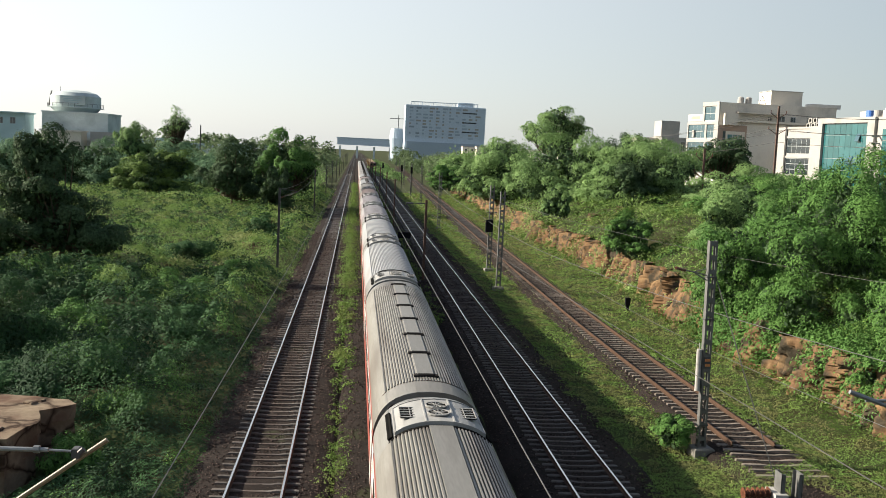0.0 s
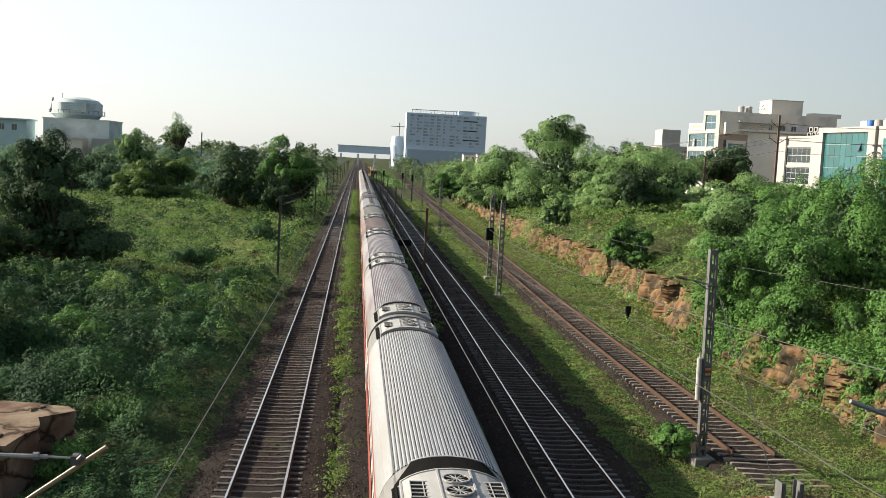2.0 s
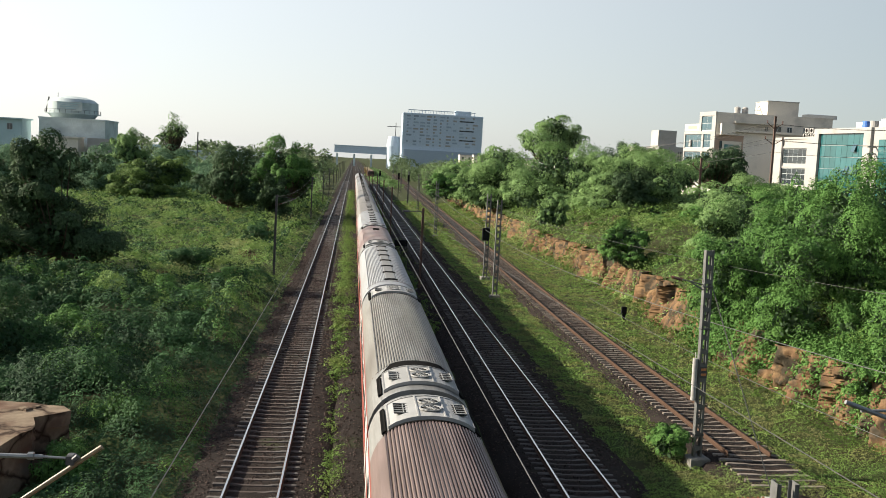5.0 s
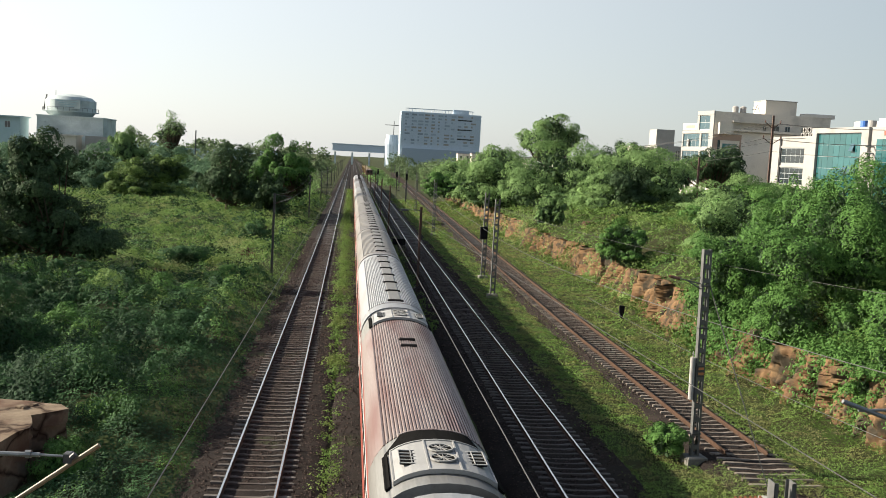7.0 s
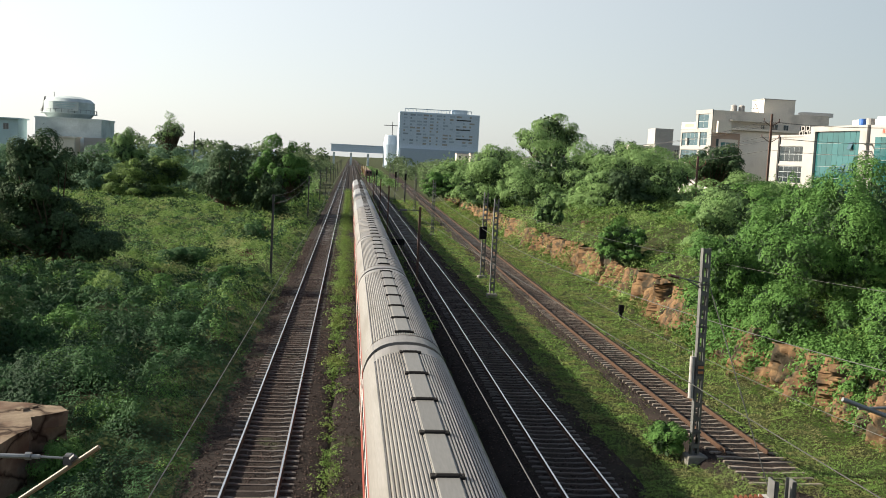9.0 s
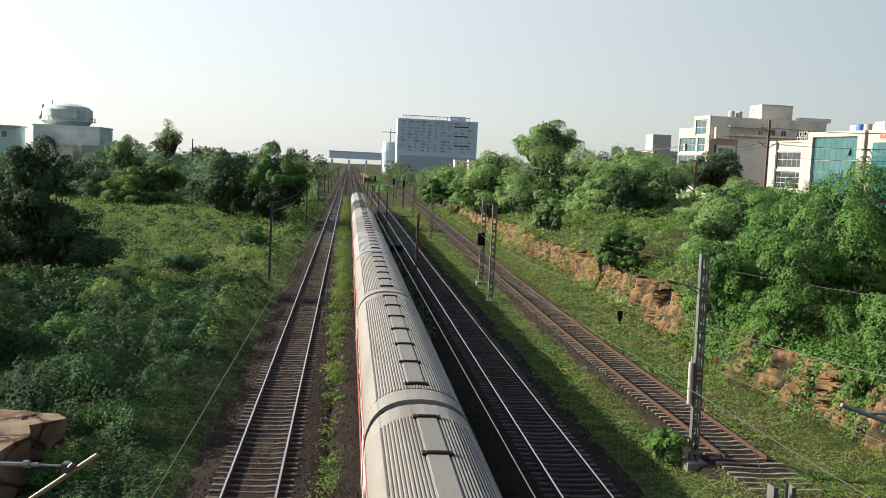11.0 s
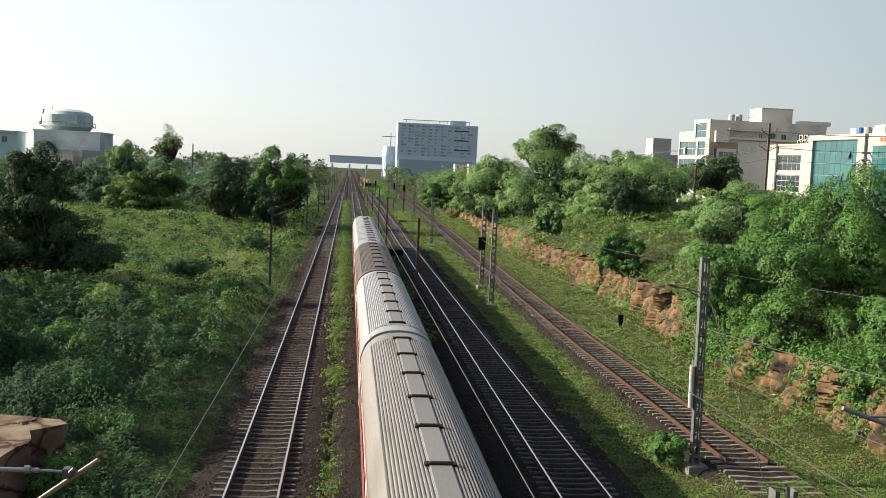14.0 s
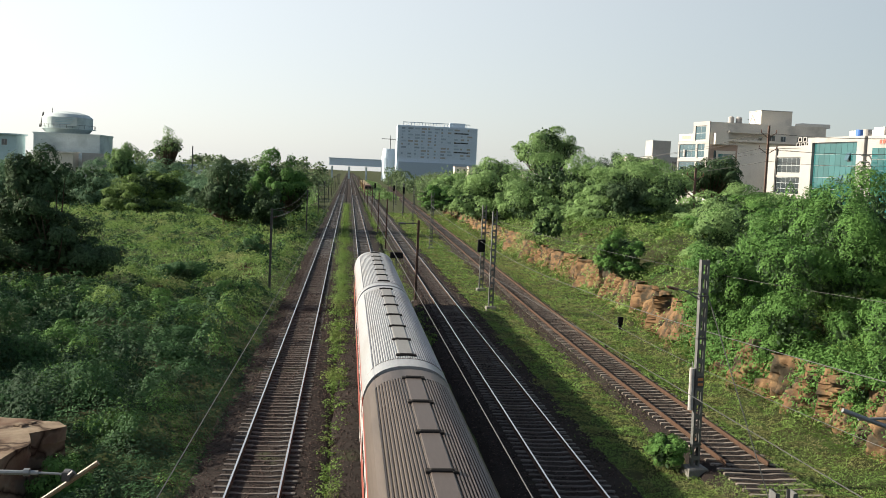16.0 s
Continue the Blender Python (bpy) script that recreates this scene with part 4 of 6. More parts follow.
canopy("verge_grass", "short green grass between the tracks", 560000, (lambda y: np.full(np.shape(y), 10.1), lambda y: rock_base(y) + 0.2), (23, 260), verge_top,
       [(M_grass, lambda x, y, w: 0.9 + 0 * y), (M_grass_worn, lambda x, y, w: 0.55 + 0 * y), (M_weed, lambda x, y, w: 0.1 + 1.5 * np.clip(x - rock_base(y) + 2.0, 0, 1))], 0.082, 23,
       keep=lambda x, y: clear_d(x, y) | ((y < 37) & (vnoise(x, y, 0.9, 2) > -0.3 + (y - 30) * 0.09)), deep=0.05, tall=0.25, aspect=3.0, loose=0.6)
field("verge_grass", "straggling green weeds between two tracks", 60000, (-0.75, 0.25), (24, 300), M_grass, 0.11, 0.34, 25, 1.6, patch=(0.2, -0.35), per=60, aspect=2.2, lift=0.12)
field("verge_grass", "straggling green grass beside the track", 16000, (4.7, 6.3), (60, 320), M_grass, 0.12, 0.25, 26, 1.3, patch=(0.25, -0.1), per=25, lift=0.15)
field("hanging_grass", "dry grass hanging down the rock face", 16000, (lambda y: rock_base(y) - 0.1, lambda y: rock_base(y) + 1.4), (28, 260), M_grass_dry, 0.2, 0.45, 34, 1.5, patch=(0.3, 0.35), aspect=4)
field("creepers", "green creepers hanging down the rock face", 90000, (lambda y: rock_base(y) + 0.15, lambda y: rock_base(y) + 1.3), (27, 62), M_leaf_bright, 0.15, 0.85, 36, 1.0, patch=(0.25, -0.5), per=180, rough=0.5)
field("creepers", "green weeds rooted in the rock face", 40000, (lambda y: rock_base(y) - 0.4, lambda y: rock_base(y) + 1.0), (55, 150), M_weed, 0.2, 0.5, 39, 1.2, patch=(0.25, 0.05), per=90, rough=0.4)
field("creepers", "yellow green grass rooted in the rock face", 40000, (lambda y: rock_base(y) - 0.4, lambda y: rock_base(y) + 1.0), (40, 170), M_grass_dry, 0.2, 0.45, 40, 1.2, patch=(0.2, 0.05), per=60, aspect=3)

TREES = [
    # x, y, ground, height, width, material, label, leaves, leaf size, seed, stem
    (-20.5, 166, -1, 12.3, 14, M_leaf_dark, "dark green broadleaf tree in the field", 9000, 0.45, 2, 0.15),
    (-12.4, 178, -1, 14, 13.5, M_leaf_bright, "green broadleaf tree at the field's edge", 9000, 0.5, 3, 0.1),
    (-12.6, 160, -1, 8.0, 7, M_leaf_dark, "dark green small tree beside the line", 5000, 0.45, 4, 0.05),
    (-41.2, 204, -1, 10.6, 17, M_leaf_yellow, "bushy tree with yellow green top", 15000, 0.5, 5, 0.0),
    (-55, 215, -1.5, 12, 19, M_leaf_hazed, "dark spreading tree behind the field", 8000, 0.55, 6, 0.05),
    (-69, 215, -1.5, 12.5, 18, M_leaf_hazed, "dark spreading tree behind the field", 8000, 0.55, 7, 0.05),
    (-54, 245, -1, 14.7, 12, M_leaf, "light green tree behind the field", 7000, 0.6, 8, 0.1),
    (-51.8, 292, -1, 20.5, 11, M_leaf, "tall thin tree with a sparse crown", 1700, 0.5, 9, 0.5),
    (-52, 290, -1, 12.4, 16, M_leaf_hazed, "green tree below a taller one", 7000, 0.65, 10, 0.05),
    (25.5, 172, 2.6, 12, 16, M_leaf, "rounded green tree on the bank", 9000, 0.5, 12, 0.0),
    (33.0, 155, 3.4, 12.2, 20, M_leaf, "rounded green tree on the bank", 12000, 0.48, 13, 0.0),
    (39.5, 133, 4.2, 9.8, 18, M_leaf, "spreading green tree on the bank", 12000, 0.42, 14, 0.0),
    (36.5, 128, 4.4, 7.0, 8.0, M_leaf_dark, "dark green tree on the bank", 6000, 0.4, 15, 0.0),
    (46, 150, 4.4, 10.2, 18, M_leaf, "spreading green tree on the bank", 9000, 0.45, 41, 0.0),
    (29.5, 200, 3, 11.5, 15, M_leaf, "rounded green tree on the bank", 8000, 0.5, 42, 0.0),
    (52, 185, 5, 11.5, 14, M_leaf_dark, "dark green tree on the bank", 8000, 0.5, 43, 0.0),
    (62.7, 222, 6, 11.0, 12, M_leaf_dark, "dark green tree before the buildings", 6000, 0.55, 16, 0.0),
    (75, 215, 6, 9.0, 12, M_leaf_dark, "dark green tree before the buildings", 6000, 0.55, 17, 0.0),
    (62.5, 166, 6, 10.2, 13, M_leaf_dark, "green tree before the glass building", 7000, 0.45, 18, 0.1),
    (24.8, 121, 3.6, 4.4, 4.2, M_leaf, "dark green bush on the bank", 4000, 0.33, 19, 0.0),
    (24.4, 86, 2.6, 3.8, 5.0, M_leaf_bright, "green bush hanging over the rock face", 6000, 0.25, 20, 0.0),
    (22, 232, 2.0, 6.0, 13, M_leaf_bright, "light green bushes beside the siding", 6000, 0.5, 21, 0.0),
    (27, 265, 2.0, 8.0, 14, M_leaf, "green trees beside the siding", 6000, 0.6, 22, 0.0),
    (34, 300, 2.0, 9.0, 16, M_leaf, "green trees beside the siding", 6000, 0.65, 23, 0.0),
    (25.2, 50, 2.4, 8.2, 8.5, M_leaf_bright, "huge creeper-covered bush over the cutting", 17000, 0.2, 24, 0.0),
    (30.5, 47, 3.0, 8.6, 10.5, M_leaf_bright, "huge creeper-covered bush over the cutting", 19000, 0.2, 25, 0.0),
    (27.6, 42.5, 2.0, 6.6, 7.5, M_leaf_bright, "creeper-covered bush hanging over the rock face", 15000, 0.18, 26, 0.0),
    (22.9, 57, 2.0, 6.2, 5.8, M_leaf_bright, "creeper-covered bush at the edge of the cutting", 10000, 0.2, 27, 0.0),
    (27.5, 63, 3.2, 5.9, 9.5, M_leaf_bright, "creeper-covered bush on the bank", 12000, 0.22, 29, 0.0),
    (31.5, 58, 3.8, 8.6, 10, M_leaf_bright, "creeper-covered bush on the bank", 13000, 0.24, 30, 0.0),
    (25.6, 46.5, 1.6, 3.4, 4.2, M_leaf_bright, "creeper hanging over the rock face", 7000, 0.16, 31, 0.0),
    (31, 76, 4.2, 5.0, 9.0, M_leaf, "green bushes on the bank", 8000, 0.26, 32, 0.0),
    (37, 90, 5.0, 5.0, 11, M_leaf_bright, "green bushes on the bank", 8000, 0.3, 33, 0.0),
    (45, 112, 5.5, 5.5, 14, M_leaf, "green bushes before the buildings", 8000, 0.35, 34, 0.0),
    (13.0, 37.6, -0.6, 1.5, 1.7, M_leaf_bright, "low leafy shrub at the foot of a mast", 2500, 0.13, 28, 0.0),
]
TREES += [
    (24.0, 41, 0.9, 3.3, 4.2, M_leaf_bright, "creeper hanging over the rock face", 6000, 0.18, 74, 0.0),
    (24.3, 36.2, 0.7, 3.2, 4.4, M_leaf_bright, "creeper hanging over the rock face", 6000, 0.18, 75, 0.0),
    (23.2, 50.5, 1.4, 2.8, 3.4, M_leaf_bright, "creeper hanging over the rock face", 5000, 0.18, 76, 0.0),
    (27.8, 60, 3.4, 7.6, 5.5, M_leaf_bright, "slender green tree above the creepers", 7000, 0.22, 70, 0.0),
    (40, 78, 4.8, 5.0, 12, M_leaf_bright, "green tree before the glass building", 9000, 0.3, 71, 0.0),
    (47, 100, 5.5, 4.6, 13, M_leaf, "green trees before the glass building", 9000, 0.34, 72, 0.0),
    (56, 128, 5.5, 4.8, 15, M_leaf_dark, "green trees before the office", 9000, 0.4, 73, 0.0),
    (-18, 63, -1.2, 3.8, 6.0, M_lush_shaded, "leafy green bush in the field", 4200, 0.22, 51, 0.0),
    (-15.5, 55, -1.2, 3.2, 5.0, M_leaf_bright, "leafy green bush in the field", 4200, 0.2, 52, 0.0),
    (-11.6, 47, -1.2, 2.6, 4.0, M_leaf_bright, "leafy green bush beside the track", 3600, 0.17, 53, 0.0),
    (-13.4, 41.5, -1.2, 2.8, 4.4, M_lush_shaded, "leafy green bush in the field", 3800, 0.17, 54, 0.0),
    (-9.0, 39.5, -1.0, 1.9, 2.6, M_leaf_bright, "low leafy bush beside the track", 2400, 0.14, 55, 0.0),
    (-17.3, 48.5, -1.2, 5.2, 6.8, M_lush_shaded, "tall leafy green bush in the field", 12000, 0.16, 56, 0.0),
    (-9.6, 58, -1.1, 2.3, 4.0, M_lush_shaded, "leafy green bush beside the track", 3200, 0.19, 57, 0.0),
    (-12.4, 70, -1.1, 2.9, 5.0, M_leaf_bright, "leafy green bush in the field", 3600, 0.22, 58, 0.0),
    (-9.3, 33.8, -1.0, 1.7, 2.4, M_leaf_bright, "low leafy bush beside the track", 2400, 0.13, 59, 0.0),
    (-20.5, 76, -1.1, 3.4, 6.0, M_lush_shaded, "leafy green bush in the field", 3600, 0.24, 60, 0.0),
    (-9.2, 82, -1.0, 2.4, 4.0, M_leaf_bright, "leafy green bush beside the track", 3000, 0.22, 67, 0.0),
    (-14.5, 90, -1.0, 2.8, 5.0, M_lush_shaded, "leafy green bush in the field", 3200, 0.24, 68, 0.0),
    (-11, 118, -0.9, 3.2, 5.0, M_lush_shaded, "leafy green bush in the field", 2800, 0.28, 69, 0.0),
]


def lobed(h, w, stem, seed):
    """Uneven crown: a main body and several side masses at different heights."""
    rng = random.Random(seed)
    z0 = h * stem
    hh = h - z0
    out = [(rng.uniform(-0.06, 0.06) * w, 0, z0 + hh * 0.58, w * 0.33, w * 0.36, hh * 0.42)]
    for i in range(5):
        a = 2 * math.pi * (i + rng.uniform(-0.3, 0.3)) / 5
        r = rng.uniform(0.22, 0.32) * w
        out.append((r * math.cos(a), r * math.sin(a), z0 + hh * rng.uniform(0.24, 0.62), w * rng.uniform(0.17, 0.26), w * 0.22, hh * rng.uniform(0.2, 0.32)))
    if stem < 0.1:
        for i in range(5):
            a = 2 * math.pi * (i + rng.uniform(-0.3, 0.3)) / 5
            out.append((0.28 * w * math.cos(a), 0.28 * w * math.sin(a), h * 0.17, w * 0.23, w * 0.23, h * 0.2))
    return out


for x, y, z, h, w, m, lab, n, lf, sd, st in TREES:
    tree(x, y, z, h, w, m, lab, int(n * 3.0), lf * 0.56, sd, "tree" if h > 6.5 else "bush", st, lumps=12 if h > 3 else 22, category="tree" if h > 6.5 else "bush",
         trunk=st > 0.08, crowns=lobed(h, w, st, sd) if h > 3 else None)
tree(-24, 83, -1, 12.7, 9, M_leaf_dark, "dark green tall tree with a lopsided crown", 46000, 0.19, 40,
     crowns=[(-1.0, 0, 9.7, 2.7, 2.6, 3.0), (-2.0, 0, 6.8, 3.4, 3.0, 2.7), (0.3, 0, 4.2, 4.2, 3.4, 2.7), (3.3, -0.5, 3.5, 3.0, 2.8, 2.1), (-4.0, 0, 2.8, 3.4, 3, 2.9)], stem=0.2, lumps=13)

tree(52.5, 262, 6, 20, 18, M_leaf, "tall green tree rising over the others", 26000, 0.3, 11,
     crowns=[(0, 0, 14.5, 6.0, 5.5, 5.0), (-5.0, 0, 11.0, 4.6, 4.5, 3.8), (4.6, 0, 12.0, 4.6, 4.5, 4.0), (0, 0, 8.5, 6.5, 6.0, 4.5)], stem=0.25, lumps=13)
# unseen tree, added only to cast shade over the field
tree(-33, 70, -1, 9, 8.5, M_leaf_dark, "added out-of-view tree that shades the field", 6000, 0.4, 61, stem=0.05)


def belt(name, label, n, x0, x1, y0, y1, h, seed, material=None, leaf=1.3, per=240, wide=1.0):
    """A distant wood of many uneven crowns."""
    rng = np.random.default_rng(seed)
    k = n // per
    x, y = rng.uniform(x0, x1, k), rng.uniform(y0, y1, k)
    r = rng.uniform(2.5, 5.5, k) * wide
    hh = h * rng.uniform(0.55, 1.15, k)
    d = rng.normal(size=(k, per, 3))
    d /= np.linalg.norm(d, axis=2)[:, :, None]
    f = rng.normal(size=(k, 6, 3))
    f /= np.linalg.norm(f, axis=2)[:, :, None]
    near_f = np.max(np.einsum("kpi,kfi->kpf", d, f), axis=2, keepdims=True)
    q = rng.uniform(0.8, 1.02, (k, per, 1)) * (0.55 + 0.6 * np.clip(near_f, 0, 1) ** 2)
    c = np.stack([x, y, hh * 0.5], 1)
    pts = c[:, None] + d * q * np.stack([r, r, hh * 0.5], 1)[:, None]
    ob = new(name, leaf_mesh(name, pts.reshape(-1, 3), leaf, material or M_far_hazed, rng, 0.3, d.reshape(-1, 3), 1.8))
    return tagged(ob, label, "woods", kind="stuff")


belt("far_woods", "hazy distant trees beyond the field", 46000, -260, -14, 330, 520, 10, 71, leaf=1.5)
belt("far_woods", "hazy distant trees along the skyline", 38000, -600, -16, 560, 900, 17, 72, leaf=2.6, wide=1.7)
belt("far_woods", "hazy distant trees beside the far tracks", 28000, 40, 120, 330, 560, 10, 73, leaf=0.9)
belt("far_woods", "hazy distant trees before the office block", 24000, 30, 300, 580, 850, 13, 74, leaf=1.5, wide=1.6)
belt("woods", "dark green bushes behind the field", 12000, -92, -22, 222, 262, 6.5, 82, M_leaf_hazed, 0.8, 300)
belt("woods", "green bushes beside the line", 12000, -19, -11.5, 195, 300, 5.5, 83, M_leaf, 0.6)
belt("bank_woods", "green trees and bushes on the bank", 30000, 31, 54, 132, 200, 8.5, 81, M_leaf, 0.55, 420)
belt("woods", "green trees behind the field", 30000, -120, -22, 250, 330, 9, 75, M_leaf_hazed, 0.6, 500)
belt("woods", "green trees before the office buildings", 40000, 36, 120, 165, 235, 11, 76, M_leaf, 0.7, 380)
belt("woods", "green trees on the bank beside the siding", 30000, 27, 50, 175, 330, 11, 77, M_leaf, 0.7, 320)
belt("far_woods", "bushes along the far tracks", 20000, -70, -9.5, 290, 720, 6, 78, M_far_hazed, 0.9)
belt("far_woods", "bushes along the far siding", 20000, 27, 80, 320, 800, 7, 79, M_far_hazed, 0.9)
belt("far_woods", "bushes between the far tracks", 5000, 10.5, 17, 330, 800, 2.5, 80, M_leaf, 0.8)
# ---- buildings ----
M_cream = mat("cream_plaster", (0.6, 0.55, 0.47), 0.85, col2=(0.54, 0.49, 0.42), scale=0.4, fine=6, third=(0.36, 0.33, 0.29), third_scale=0.25, third_at=(0.55, 0.75))
M_greywall = mat("grey_render", (0.66, 0.62, 0.56), 0.9, col2=(0.58, 0.54, 0.49), scale=0.3, fine=5, third=(0.4, 0.37, 0.33), third_scale=0.3, third_at=(0.55, 0.75))
M_white = mat("white_paint", (0.34, 0.325, 0.305), 0.85, col2=(0.3, 0.287, 0.27), scale=0.5, fine=6, third=(0.25, 0.24, 0.22), third_scale=0.3, third_at=(0.55, 0.75))
M_tan = mat("tan_panel", (0.36, 0.26, 0.2), 0.8, col2=(0.31, 0.22, 0.17), scale=0.5)
M_tealglass = mat("teal_glass", (0.025, 0.1, 0.105), 0.06, 0.15, col2=(0.03, 0.12, 0.125), scale=0.4, spec=0.9, rand=0.15)
M_blueglass = mat("blue_grey_glass", (0.05, 0.1, 0.12), 0.08, 0.15, spec=0.9, rand=0.2)
M_darkglass = mat("dark_glass", (0.025, 0.035, 0.04), 0.1, spec=0.8, rand=0.2)
M_frame = mat("aluminium_frame", (0.4, 0.42, 0.42), 0.5, 0.4)
M_signred = mat("red_sign", (0.5, 0.07, 0.04), 0.6)
M_signtan = mat("tan_sign", (0.55, 0.42, 0.22), 0.6)
M_bluetank = mat("blue_plastic", (0.04, 0.14, 0.45), 0.5)
# distance haze put into the colours of the far tower and footbridge
M_tower = mat("hazed_cladding", (0.46, 0.54, 0.62), 0.5, col2=(0.42, 0.5, 0.58), scale=0.1, fine=1)
M_towerglass = mat("hazed_far_glass", (0.3, 0.37, 0.44), 0.35, spec=0.6, rand=0.25)
# stained concrete, its base colour lightened with the teal haze of the distance
M_tank = mat("hazed_stained_concrete", (0.54, 0.6, 0.59), 0.9, col2=(0.45, 0.5, 0.49), scale=0.25, fine=3, third=(0.32, 0.36, 0.36), third_scale=0.15, third_at=(0.5, 0.7))
M_bluewall = mat("pale_blue_wall", (0.36, 0.47, 0.5), 0.85, col2=(0.3, 0.4, 0.42), scale=0.4)


def slab(s0, s1, z0, z1, o0, o1):
    """A box on a facade: s along it, z up, from o0 to o1 metres proud of it."""
    return MB().box(s0, -o1, z0, s1, -o0, z1)


def window(parent, face, s0, s1, z0, z1, glass, cols=2, rows=1, label="", proud=0.0):
    w = part("window", slab(s0, s1, z0, z1, proud - 0.12, proud + 0.03), M_frame, parent, label, at=face)
    dx, dz = (s1 - s0) / cols, (z1 - z0) / rows
    for i in range(cols):
        for j in range(rows):
            part("pane", slab(s0 + i * dx + 0.05, s0 + (i + 1) * dx - 0.05, z0 + j * dz + 0.05, z0 + (j + 1) * dz - 0.05, proud + 0.032, proud + 0.05), glass, w)
    return w


def facade(x, y, degrees):
    """Frame of a wall: its s axis turned by degrees from +x; outward is -y of that frame."""
    return pose(x, y, 0, 0, 0, degrees)


def office_a():
    ob = thing("office_building", "cream four-storey office with white framed glass bands", "building", (70.4, 190, 0))
    front, side = pose(0, 0, 0), pose(0, 0, 0, 0, 0, -80)
    # body, a skewed prism behind both faces
    c, s = math.cos(radians(-80)), math.sin(radians(-80))
    far = (-12.0 * c, -12.0 * s)
    prof = [(0, 0), (24, 0), (24, 14), (far[0], far[1])]
    mb = MB()
    for z in (3.5, 19.3):
        mb.v += [(px, py, z) for px, py in prof]
    mb.f += [(3, 2, 1, 0), (4, 5, 6, 7)] + [(i, (i + 1) % 4, 4 + (i + 1) % 4, 4 + i) for i in range(4)]
    mb.mi = [0] * len(mb.f)
    part("wall", mb, M_greywall, ob, "grey rendered walls")
    half = (-6.1 * c, -6.1 * s)
    mb = MB()
    for z in (19.3, 23.2):
        mb.v += [(0, 0, z), (24, 0.6, z), (24, 12, z), (half[0], half[1], z)]
    mb.f += [(3, 2, 1, 0), (4, 5, 6, 7)] + [(i, (i + 1) % 4, 4 + (i + 1) % 4, 4 + i) for i in range(4)]
    mb.mi = [0] * len(mb.f)
    part("upper_storey", mb, M_cream, ob, "cream set-back top storey")
    for s0, s1, z0, z1 in ((-12, 0.1, 18.9, 19.5), (-12, 0.1, 15.4, 16.1), (-12, 0.1, 12.0, 12.7), (-12, 0.1, 8.5, 9.3), (-6.2, 0.1, 22.5, 23.3)):
        part("white_band", slab(s0, s1, z0, z1, 0.0, 0.25), M_white, ob, "white floor band", at=side)
    for s0, s1 in ((-12.0, -11.6), (-5.0, -4.3), (-1.5, 0.1)):
        part("white_pier", slab(s0, s1, 8.5, 19.5, 0.0, 0.2), M_white, ob, "white pier", at=side)
    part("white_pier", slab(-6.2, -5.4, 19.5, 23.2, 0.0, 0.2), M_white, ob, "white pier", at=side)
    part("white_pier", slab(-1.3, 0.1, 19.5, 23.2, 0.0, 0.2), M_white, ob, "white pier", at=side)
    for z0, z1 in ((16.2, 18.9), (12.8, 15.4), (9.4, 12.0)):
        window(ob, side, -11.6, -5.0, z0, z1, M_blueglass, 4, 2, "blue grey glass band")
        window(ob, side, -4.3, -1.5, z0, z1, M_blueglass, 2, 2, "blue grey glass band")
    window(ob, side, -5.4, -1.4, 19.7, 22.4, M_blueglass, 2, 2, "blue grey glass band")
    part("open_sash", slab(-9.6, -8.9, 16.4, 17.8, 0.1, 0.4), M_white, ob, at=side)
    sg = part("sign", slab(-12.1, -6.3, 19.6, 21.0, -0.2, 0.1), M_cream, ob, "cream sign board with tan bars", at=side)
    part("bars", slab(-10.8, -7.2, 20.0, 20.6, 0.1, 0.14), M_signtan, sg)
    part("shop_front", slab(-11.2, -2.0, 6.2, 8.3, -0.1, 0.05), M_white, ob, at=side)
    part("tan_panel", slab(0.0, 5.7, 8.0, 18.8, 0.0, 0.12), M_tan, ob, "tan cladding panel")
    # flat dark slab proud of the panel, in place of a shaded recess
    part("dark_recess", slab(0.9, 1.6, 13.2, 17.6, 0.12, 0.16), M_darkglass, ob)
    part("window_surround", slab(1.4, 5.2, 13.2, 17.6, 0.0, 0.5), M_cream, ob, "cream window surround")
    window(ob, front, 1.7, 4.7, 13.7, 17.0, M_tealglass, 3, 2, "teal glass window", 0.5)
    window(ob, front, 0.05, 0.75, 14.1, 15.8, M_tan, 3, 4, "tan louvre", 0.13)
    part("balcony_box", slab(0.7, 3.4, 18.8, 21.0, 0.0, 1.2), M_cream, ob, "cream projecting box")
    part("ledge", slab(3.4, 24, 19.5, 19.9, 0.0, 1.0), M_cream, ob, "projecting ledge")
    part("ledge", slab(3.4, 13, 21.2, 21.6, 0.0, 1.2), M_cream, ob, "projecting ledge")
    for s0, s1, z0, z1 in ((3.6, 4.4, 19.95, 20.8), (7.2, 8.4, 19.95, 20.9), (9.9, 10.7, 19.95, 20.8), (12.0, 13.4, 19.95, 21.0), (14.6, 15.6, 19.95, 21.0), (18, 19.2, 19.95, 21)):
        window(ob, pose(0, 0.3, 0), s0, s1, z0, z1, M_darkglass, 2, 1)
    pt = part("stair_house", MB().box(11.0, 2.0, 21.8, 17.4, 8.0, 26.0), M_cream, ob, "cream stair house on the roof")
    part("coping", MB().box(10.9, 1.9, 26.0, 17.5, 8.1, 26.15), M_white, pt)
    for sx in (4.9, 6.5):
        t = part("roof_tank", MB().tube((sx, 2.2, 23.2), (sx, 2.2, 24.4), 0.62, 0.6, 14).tube((sx, 2.2, 24.4), (sx, 2.2, 24.6), 0.6, 0.25, 14), M_white, ob, "white plastic water tank")
    part("parapet", MB().box(17.6, 0.4, 23.2, 24, 0.7, 23.6).box(20, 3, 23.2, 26, 6, 24.0), M_greywall, ob)
